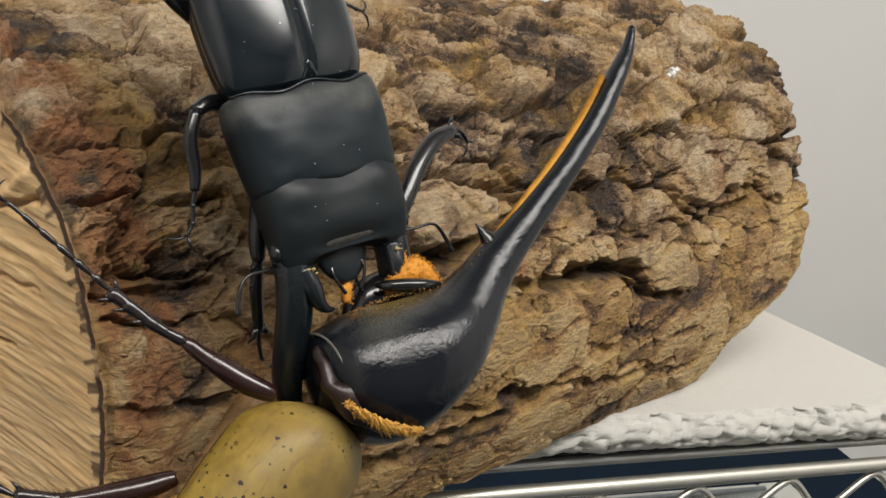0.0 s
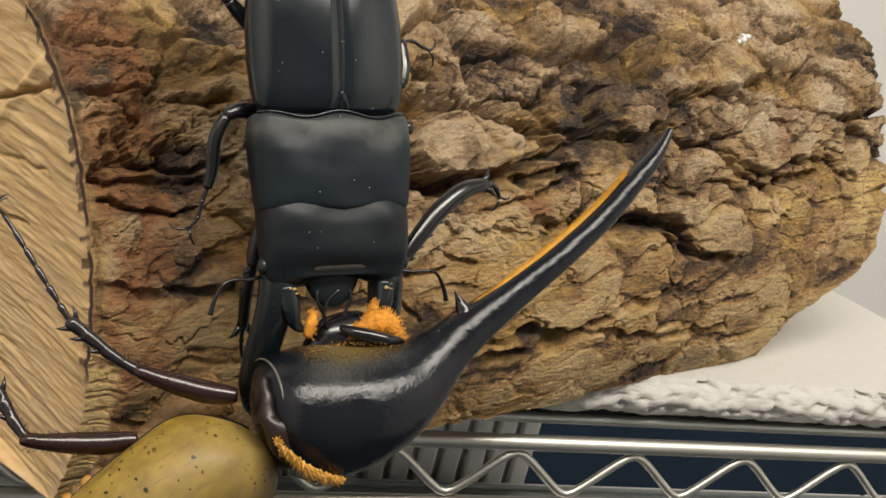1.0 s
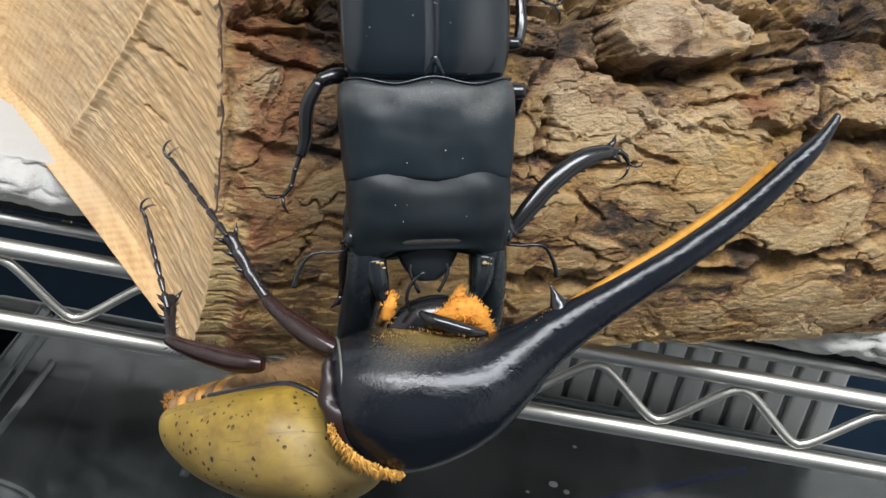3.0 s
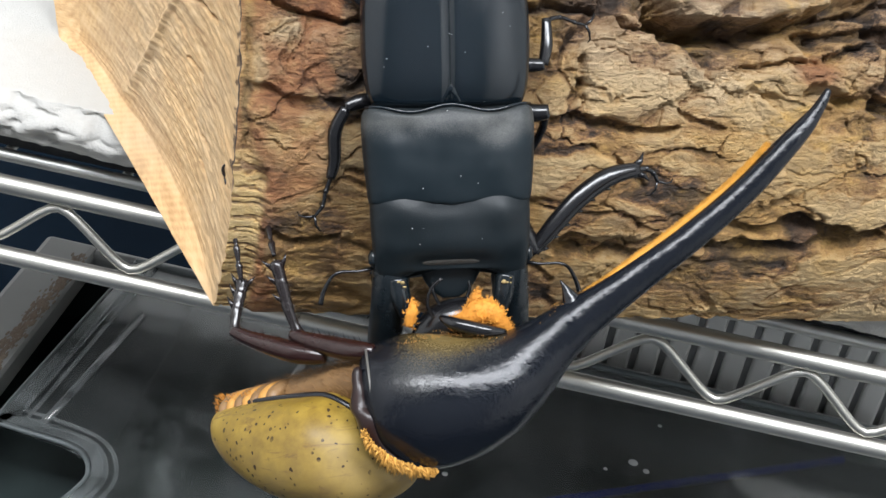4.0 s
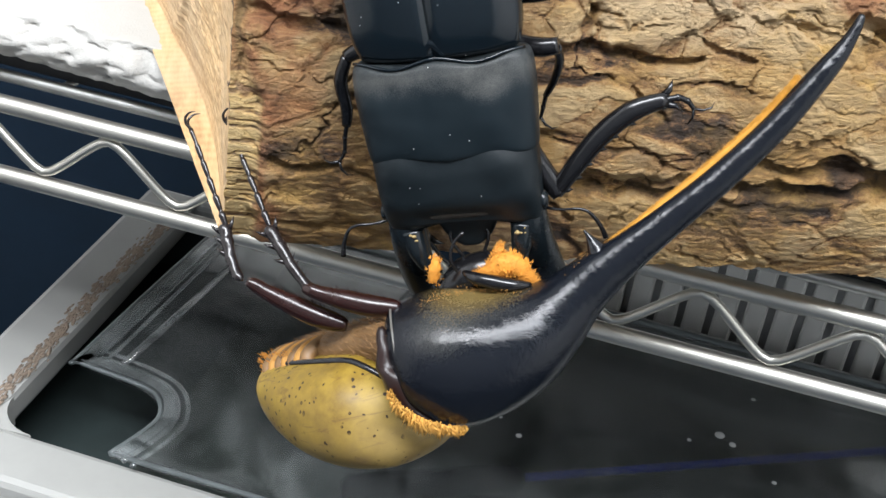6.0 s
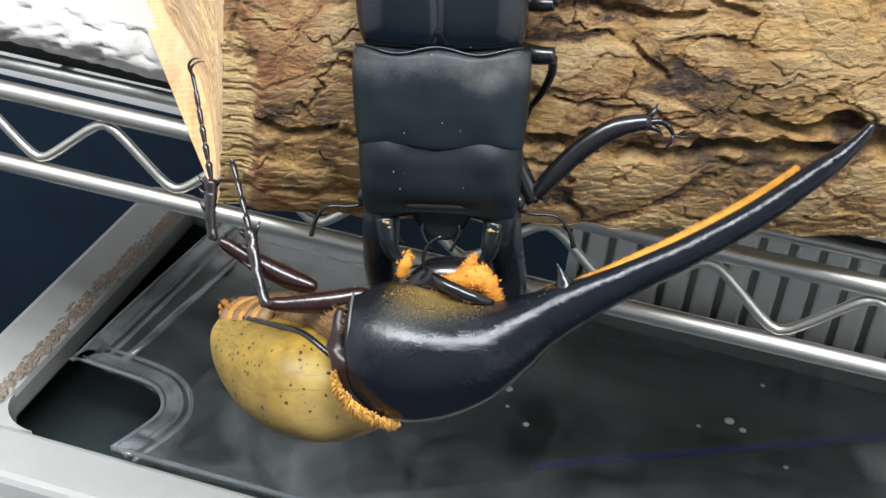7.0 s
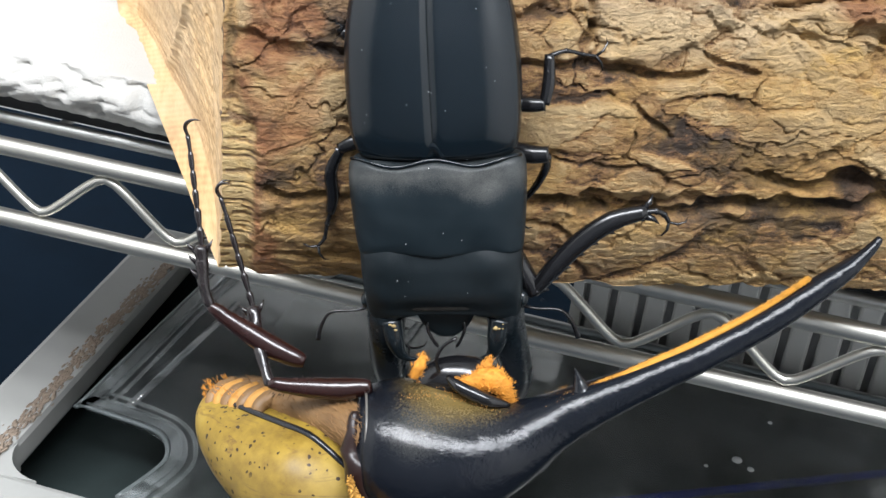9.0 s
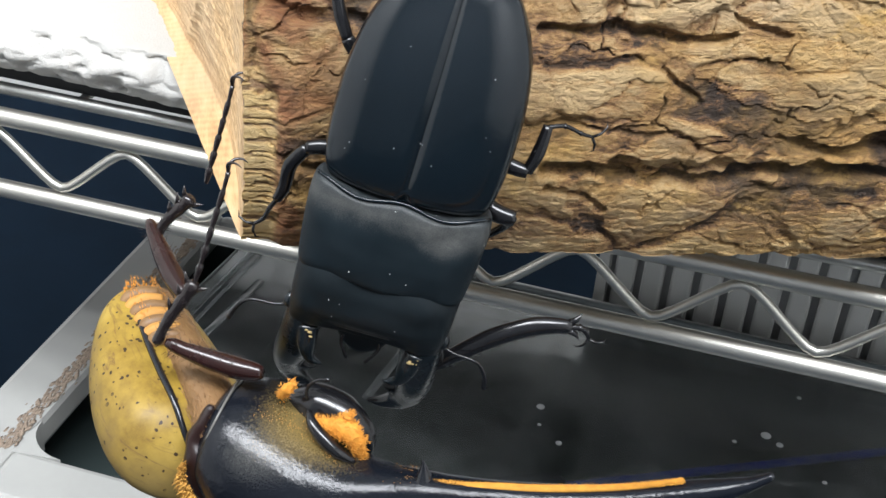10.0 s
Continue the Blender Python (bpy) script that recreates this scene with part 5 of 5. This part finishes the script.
    # plush orange clumps beside the brow
    for pts, rad, n in (([(-222, -56, 4), (-196, -48, 8), (-166, -36, 10), (-146, -42, 10), (-128, -64, 6), (-112, -88, 0)], [7, 16, 22, 20, 13, 4], 1500),
                        ([(-176, -36, 8), (-173, -20, 8), (-170, -10, 7), (-166, 0, 6)], [16, 11, 6, 1.5], 320),
                        ([(-300, -52, -10), (-292, -26, -6), (-286, -8, -4)], [8, 11, 4], 160)):
        bm = tube(bmesh.new(), uv(pts), [r * U for r in rad], 14, 0.8, smooth_n=5)
        rough_up(bm, rng, 2.6)
        base = [v.co.copy() for v in bm.verts]
        mid = sum(base, Vector()) / len(base)
        spots = []
        for _ in range(n):
            c = base[rng.randrange(len(base))]
            spots.append((c + Vector((rng.uniform(-4, 4), rng.uniform(-4, 4), rng.uniform(-4, 4))) * U, (c - mid).normalized() + Vector((0.15, 0.8, 0.2))))
        hairs(bm, spots, 5.5 * U, 0.9 * U, (0, 0, 0), 0.25, rng)
        hairs(bm, spots[::8], 5.0 * U, 1.6 * U, (0, 0, 0), 0.3, rng)
        part("hair_tuft", bm, FUZZ, hb, "plush tuft of orange hair")
    part("mouth_palp", tube(bmesh.new(), uv([(-250, -50, -30), (-262, -18, -20), (-252, 12, -14), (-230, 30, -10)]), [4 * U, 3.4 * U, 3 * U, 3.6 * U], 8, smooth_n=3), LEG_BLACK, hd)
    bm = tube(bmesh.new(), uv([(-404, -112, 30), (-400, -176, 46), (-384, -226, 54), (-356, -268, 54), (-314, -306, 44)]), [5 * U, 22 * U, 26 * U, 22 * U, 8 * U], 16, 0.85, smooth_n=5)
    for v in bm.verts:
        v.co += Vector((1, 1, 1)) * noise.noise(v.co * 260) * 9 * U
    part("collar", bm, COLLAR, hb, "dark reddish joint between thorax and wing cases")
    root = spline(uv([(-402, -222, 84), (-388, -246, 96), (-366, -268, 98), (-340, -288, 92), (-308, -304, 80), (-282, -314, 68)]), [1] * 6, 30)[0]
    spots = [(p + Vector((rng.uniform(-6, 6), rng.uniform(-6, 6), rng.uniform(-14, 8))) * U, (0.25 * math.sin(k * 0.21), -0.55, 0.55)) for k, p in enumerate(root) for _ in range(7)]
    bm, n = bmesh.new(), len(spots)
    for k in range(8):
        size = math.sin(math.pi * (k + 0.6) / 8.2) * (0.75 + 0.5 * rng.random())
        chunk = spots[k * n // 8:(k + 1) * n // 8]
        hairs(bm, chunk, 18 * U * size, 1.3 * U, (0, 0, 0), 0.4, rng)
        hairs(bm, chunk[::7], 22 * U * size, 4.0 * U, (0, 0, 0), 0.45, rng)
    part("joint_hair", bm, FUZZ_GOLD, hb, "plush orange hair at the joint")
    # the hind body swings on the thorax
    ab = hind_body(hb, rng)
    legs = {}
    for name, (length, rows) in LEGS.items():
        legs[name] = leg_piece(hb, name, length, rng)
    return hb, ab, legs


def leg_piece(hb, name, length, rng):
    """One joint of a leg, along x from its root."""
    bm = bmesh.new()
    L = length
    if "femur" in name:
        prof = [(0, 0, 12), (0.1, 3, 18), (0.3, 6, 21.5), (0.55, 4, 20), (0.8, 0, 15), (0.92, -4, 13.5), (1.0, -5, 8)]
    elif "tibia" in name:
        prof = [(0, 0, 9), (0.06, -2, 11.5), (0.2, 1, 9.5), (0.42, 3, 11.5), (0.5, 2, 10.5), (0.72, 1, 13), (0.78, 0, 11.5), (0.94, 0, 14), (1.0, 0, 7)]
    else:
        prof = []
        for j in range(5):
            a, e = j * 0.17, (j + 1) * 0.17
            prof += [(a + 0.005, 0, 3.6), (a + 0.05, 0, 5.2), (e - 0.03, 0, 7.4 - 0.5 * j)]
        prof += [(0.86, 0, 3.6), (1.0, 1, 4.6)]
    pts = [Vector((f * L * U, b * U, 0)) for f, b, r in prof]
    tube(bm, pts, [r * U for f, b, r in prof], 14, 0.92, smooth_n=3)
    if "tarsus" in name:
        for sgn in (-1, 1):
            tube(bm, uv([(L - 2, 0, 0), (L + 12, 4, 5 * sgn), (L + 22, 0, 11 * sgn), (L + 27, -12, 14 * sgn), (L + 24, -24, 15 * sgn)]), [3 * U, 3.2 * U, 2.8 * U, 2 * U, 0.4 * U], 8, smooth_n=3)
    else:
        if "tibia" in name:
            # outer spines
            for f, up in ((0.55, 1), (0.78, 1), (0.97, 1), (0.97, -1)):
                tube(bm, uv([(f * L - 8, 9 * up, 0), (f * L + 2, 18 * up, 2), (f * L + 12, 25 * up, 3)]), [6 * U, 3.6 * U, 0.4 * U], 8)
        spots = []
        for _ in range(130):
            f, a = rng.uniform(0.15, 0.97), rng.uniform(0, 6.28)
            o = Vector((0, math.cos(a), math.sin(a)))
            spots.append((Vector((f * L * U, 0, 0)) + o * (15 if "femur" in name else 9) * U, o + Vector((0.8, 0, 0))))
        hairs(bm, spots, 13 * U, 0.7 * U, (0, 0, 0), 0.3, rng)
    return part(name, bm, LEG_RED if "femur" in name else LEG_DARK, hb, "dark mahogany red thigh" if "femur" in name else "blackish jointed lower leg")


HINGE = Vector((-438, -182, 0)) * U
HIND_AXIS = Vector((0, -93, -40)) * U


def longer(x):
    return x if x > -438 else -438 + (x + 438) * 1.55


def hind_body(hb, rng):
    """Wing cases, belly and hair behind the thorax; its zero lies in the hinge."""
    # x, top, bottom, bulge to the front, bulge to the back
    rows = [(-682, -190, -200, 6, 10), (-678, -180, -226, 46, 50), (-656, -174, -276, 90, 90), (-612, -170, -320, 122, 120), (-560, -168, -352, 144, 140), (-510, -168, -372, 152, 150), (-465, -172, -380, 146, 150), (-435, -196, -378, 122, 145), (-405, -225, -368, 84, 120), (-382, -255, -352, 40, 80), (-370, -290, -320, 8, 20)]
    bm = bmesh.new()
    rings = []
    for x, top, bot, zf, zb in smooth_table(rows, 6):
        x = longer(x)
        bot -= 16 * (1 - abs((x + 560) / 220) ** 2)
        ring, m, h = [], (top + bot) / 2, (top - bot) / 2
        for k in range(48):
            a = 2 * math.pi * k / 48
            c, s = math.cos(a), math.sin(a)
            y = m + h * math.copysign(abs(s) ** 0.86, s)
            z = (zf if c > 0 else zb) * math.copysign(abs(c) ** 0.86, c)
            ring.append(bm.verts.new(Vector((x * U, y * U, (z - 40) * U)) - HINGE))
        rings.append(ring)
    skin(bm, rings)
    bmesh.ops.recalc_face_normals(bm, faces=bm.faces)
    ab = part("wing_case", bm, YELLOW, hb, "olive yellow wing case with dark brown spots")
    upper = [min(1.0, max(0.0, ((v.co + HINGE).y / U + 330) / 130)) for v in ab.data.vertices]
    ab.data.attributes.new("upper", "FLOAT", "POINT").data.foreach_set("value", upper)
    loc = lambda pts: [p - HINGE for p in uv([(longer(x), y, z) for x, y, z in pts])]
    edge = []
    for x, top, bot, zf, zb in smooth_table(rows, 3)[0:29]:
        a = math.radians(69)
        edge.append(Vector((longer(x) * U, ((top + bot) / 2 + (top - bot) / 2 * math.sin(a) ** 0.86) * U, (zf * math.cos(a) ** 0.86 - 40) * U)) - HINGE)
    part("margin", tube(bmesh.new(), edge, [5 * U + 2 * U * math.sin(math.pi * k / 28) for k in range(29)], 10), HORN, ab, "dark rolled margin of the wing case")
    bm = tube(bmesh.new(), loc([(-655, -184, -54), (-600, -172, -54), (-530, -164, -50), (-460, -158, -46), (-400, -162, -40), (-360, -170, -36)]), [24 * U, 34 * U, 38 * U, 42 * U, 46 * U, 42 * U], 24, 1.1, smooth_n=4)
    spots = []
    for v in bm.verts:
        if v.co.y > -0.004:
            for _ in range(4):
                spots.append((v.co + Vector((rng.uniform(-8, 8), rng.uniform(-3, 3), rng.uniform(-5, 5))) * U, (-0.6, 0.6, 0.4)))
    part("belly", bm, UNDERSIDE, ab, "brown segmented underside")
    for k in range(7):
        x = -650 + k * 15
        part("belly_segment", tube(bmesh.new(), loc([(x, -198, 20 - 2 * k), (x - 5, -180 + 2 * k, 6), (x - 3, -164 + 2 * k, -16), (x + 3, -154 + 2 * k, -44)]), [9 * U, 15 * U, 15 * U, 11 * U], 12, smooth_n=4), FUZZ_PALE if k % 2 else UNDERSIDE, ab, "ochre rim of a belly segment" if k % 2 else "brown skin of a belly segment")
    part("belly_hair", hairs(bmesh.new(), spots, 15 * U, 0.9 * U, (0, 0, 0), 0.4, rng), FUZZ_BROWN, ab, "short brown fuzz on the underside")
    spots = [(loc([(rng.uniform(-676, -590), rng.uniform(-188, -152), rng.uniform(-56, 14))])[0], (-0.6, 0.65, 0.25)) for _ in range(900)]
    part("tail_hair", hairs(bmesh.new(), spots, 8 * U, 1.2 * U, (0, 0, 0), 0.25, rng), FUZZ, ab, "dense orange hair at the tail")
    ab.location = HINGE
    return ab


# joints of the near legs: length, then (seconds, x, y, z of the root, turn in the plane, dip out of it)
LEGS = {
    "fore_femur": (191, ((0, -488, -167, -10, 131.4, -4), (1, -443, -145, -10, 161.3, -11), (2, -387, -102, -10, 146.8, -27.9), (3, -378, -110, -10, 148.4, -31.2), (4.5, -366, -86, -10, 175.4, -28.1), (5.5, -369, -90, -10, 153.2, -20.1), (7, -360, -90, -10, 193.1, 0.0), (8.5, -359, -76, -10, 188.3, -4.6), (9.5, -394, -74, -10, 188.1, -10.6), (10, -347, -24, -10, 193.6, 0.0))),
    "fore_tibia": (158, ((0, -611, -27, -20, 126.7, 0), (1, -611, -88, -48, 136.7, -4), (2, -518, -16, -99, 113.4, -34.7), (3, -504, -32, -109, 121.1, -18.2), (4.5, -521, -73, -100, 93.3, 0.0), (5.5, -523, -13, -76, 121.0, -19.7), (7, -550, -134, -10, 110.4, -22.4), (8.5, -547, -104, -25, 110.0, -25.8), (9.5, -578, -100, -45, 108.9, -33.2), (10, -553, -74, -10, 79.0, -0.7))),
    "fore_tarsus": (224, ((0, -705, 99, -8, 121.6, 5), (1, -721, 16, -58, 114.9, -10), (2, -564, 89, -130, 109.5, 0.0), (3, -580, 93, -130, 127.7, -36.7), (4.5, -532, 103, -100, 91.3, -40.7), (5.5, -597, 110, -129, 99.6, -17.0), (7, -599, -4, -70, 115.5, -30.9), (8.5, -593, 22, -94, 109.8, -4.9), (9.5, -617, 12, -130, 110.7, 0.0), (10, -523, 81, -12, 93.9, -2.6))),
    "middle_femur": (206, ((0, -687, -241, -70, 172.1, -12), (1, -617, -208, -70, 175.4, -10), (2, -529, -145, -70, 166.2, -27.1), (3, -518, -135, -70, 170.0, -27.0), (4.5, -452, -91, -70, 157.0, -13.8), (5.5, -484, -120, -70, 144.4, 0.0), (7, -466, -102, -70, 159.8, 0.0), (8.5, -480, -55, -70, 159.6, -6.9), (9.5, -527, -62, -70, 154.4, -10.1), (10, -544, 6, -70, 172.7, -40.1))),
    "middle_tibia": (116, ((0, -839, -220, -112, 156.5, 0), (1, -804, -193, -106, 114.7, -14), (2, -696, -104, -164, 107.2, -33.7), (3, -687, -105, -164, 97.8, -46.4), (4.5, -633, -14, -119, 72.9, -16.0), (5.5, -659, 5, -70, 103.0, -30.5), (7, -672, -26, -70, 94.9, -8.1), (8.5, -671, 16, -95, 103.1, -9.1), (9.5, -708, 25, -106, 94.0, 0.0), (10, -675, 22, -190, 68.4, 0.0))),
    "middle_tarsus": (206, ((0, -944, -174, -112, 132.5, -8), (1, -830, -139, -134, 111.9, -18), (2, -721, -21, -190, 105.3, -33.8), (3, -696, -44, -190, 106.1, -30.3), (4.5, -601, 91, -151, 88.5, -5.7), (5.5, -680, 94, -129, 97.3, -9.6), (7, -681, 87, -86, 106.4, -14.9), (8.5, -697, 127, -113, 99.6, 0.0), (9.5, -717, 145, -106, 104.3, -14.7), (10, -616, 170, -190, 94.1, 0.0))),
}


STAG, GRIP = stag_beetle()
HERC, HIND, HLEGS = hercules_beetle()


# ---------------------------------------------------------------- motion of the animals
def motions():
    walk(STAG, [
        (0, pose(-0.09735, -0.05171, 0.12448, 51.88, -8.30, 16.77)),
        (0.5, pose(-0.08961, -0.05512, 0.11263, 55.48, -12.84, 17.11)),
        (1, pose(-0.09001, -0.06547, 0.10751, 60.47, -2.49, 11.83)),
        (1.5, pose(-0.08998, -0.06218, 0.10072, 57.77, -5.97, 9.74)),
        (2, pose(-0.09396, -0.06743, 0.08979, 62.97, -3.44, 13.99)),
        (2.5, pose(-0.09247, -0.06623, 0.08760, 58.95, -5.02, 16.60)),
        (3, pose(-0.09213, -0.06550, 0.08751, 59.97, -5.11, 16.58)),
        (3.2, pose(-0.09159, -0.06419, 0.08644, 57.96, -5.11, 17.02)),
        (4.3, pose(-0.08913, -0.05617, 0.06892, 67.92, -9.45, 14.88)),
        (4.5, pose(-0.09117, -0.06354, 0.07080, 76.34, -5.26, 12.65)),
        (5, pose(-0.09260, -0.05910, 0.06741, 78.26, -6.29, 6.87)),
        (5.5, pose(-0.08885, -0.06217, 0.07188, 76.19, -15.28, 7.77)),
        (5.7, pose(-0.08819, -0.06486, 0.07194, 78.22, -20.56, 3.49)),
        (6.8, pose(-0.08629, -0.05889, 0.06107, 75.45, -6.34, 11.80)),
        (7, pose(-0.08755, -0.05759, 0.06079, 71.58, -8.17, 7.41)),
        (7.5, pose(-0.08689, -0.05940, 0.06341, 70.61, -13.33, 10.03)),
        (8, pose(-0.08752, -0.06293, 0.05812, 73.64, -10.76, 7.28)),
        (8.5, pose(-0.08860, -0.05976, 0.05419, 75.85, -9.66, 11.43)),
        (9, pose(-0.08722, -0.05904, 0.05378, 76.39, -9.38, 10.61)),
        (9.5, pose(-0.08572, -0.06126, 0.05006, 78.00, -3.84, 17.85)),
        (10, pose(-0.09285, -0.07082, 0.04560, 86.25, 10.57, 10.73)),
    ])
    walk(HERC, [
        (0, pose(-0.06405, -0.06302, 0.10593, 53.20, -16.28, 7.62)),
        (0.5, pose(-0.05800, -0.06733, 0.09616, 50.40, -19.22, 13.08)),
        (1, pose(-0.06461, -0.07918, 0.08282, 63.57, -7.81, 6.55)),
        (1.5, pose(-0.06241, -0.07626, 0.07668, 62.11, -9.08, 5.87)),
        (2, pose(-0.07017, -0.08606, 0.06481, 68.17, -8.57, -0.21)),
        (2.5, pose(-0.06436, -0.07965, 0.06340, 63.00, -8.14, 9.58)),
        (3, pose(-0.06582, -0.08397, 0.06485, 64.44, -9.36, 7.26)),
        (3.2, pose(-0.06505, -0.08340, 0.06456, 64.05, -10.85, 8.16)),
        (4.3, pose(-0.06304, -0.06774, 0.04711, 63.42, -16.16, 12.43)),
        (4.5, pose(-0.07191, -0.07130, 0.04564, 66.32, -17.39, 7.89)),
        (5, pose(-0.07276, -0.06840, 0.04167, 69.13, -14.80, 2.15)),
        (5.5, pose(-0.05957, -0.06793, 0.04893, 66.52, -16.01, 12.73)),
        (5.7, pose(-0.05781, -0.06681, 0.04942, 66.63, -19.40, 15.74)),
        (6.8, pose(-0.05937, -0.06634, 0.03483, 67.65, -5.09, 15.82)),
        (7, pose(-0.06003, -0.06721, 0.03232, 70.11, -4.12, 9.90)),
        (7.5, pose(-0.05565, -0.06669, 0.03749, 65.57, -6.81, 14.39)),
        (8, pose(-0.05795, -0.07019, 0.02907, 66.35, -2.35, 16.11)),
        (8.5, pose(-0.05919, -0.06843, 0.02477, 75.08, -2.35, 9.74)),
        (9, pose(-0.05725, -0.06660, 0.02504, 71.96, 1.47, 16.97)),
        (9.5, pose(-0.05837, -0.06799, 0.01934, 74.54, 8.00, 20.92)),
        (10, pose(-0.08012, -0.08540, 0.00746, 82.89, 16.40, -1.50)),
    ])
    walk(GRIP, [(t, Matrix.Translation(Vector((x, y, 0)) * MM)) for t, x, y in ((0, 0, 0), (9.5, 0, 0), (10, -1, -6.5))])
    walk(HIND, [(t, Matrix.Translation(HINGE + Vector((back, 0, roll * 0.8)) * U) @ pose(0, 0, 0, 0, 0, -a) @ pose(0, 0, 0, 0, -yaw, 0) @ Matrix.Translation(HIND_AXIS) @ pose(0, 0, 0, roll, 0, 0) @ Matrix.Translation(-HIND_AXIS)) for t, a, yaw, roll, back in HIND_TURN])
    for name, (length, rows) in LEGS.items():
        walk(HLEGS[name], [(t, Matrix.Translation(Vector((x, y, z)) * U) @ pose(0, 0, 0, 0, 0, a) @ pose(0, 0, 0, 0, -dip, 0)) for t, x, y, z, a, dip in rows])


# seconds, swing, yaw, roll and drawing back of the hind body
HIND_TURN = ((0, -33, 0, -40, -58), (0.5, -33, 0, -40, -62), (1, -32, 0, -40, -70), (1.5, -31, 0, -40, -65), (2, -26, 18, -33, -6), (2.5, -20, 25, -27, -14), (3, -15, 36, -20, -4), (3.2, -13, 37, -19, -4), (4.3, -7, 39, -13, -3), (4.5, -6, 40, -12, -3), (5, -7, 42, -9, -3), (5.5, -7, 43, -6, -3), (5.7, -8, 43, -6, -2), (6.8, -10, 45, -4, -2), (7, -10, 45, -4, -2), (7.5, -10, 45, -3, -1), (8, -8, 45, -3, -1), (8.5, -7, 45, -2, -1), (9, -6, 45, -1, -1), (9.5, -4, 44, -1, 0), (10, 4, 42, 0, 0))
motions()
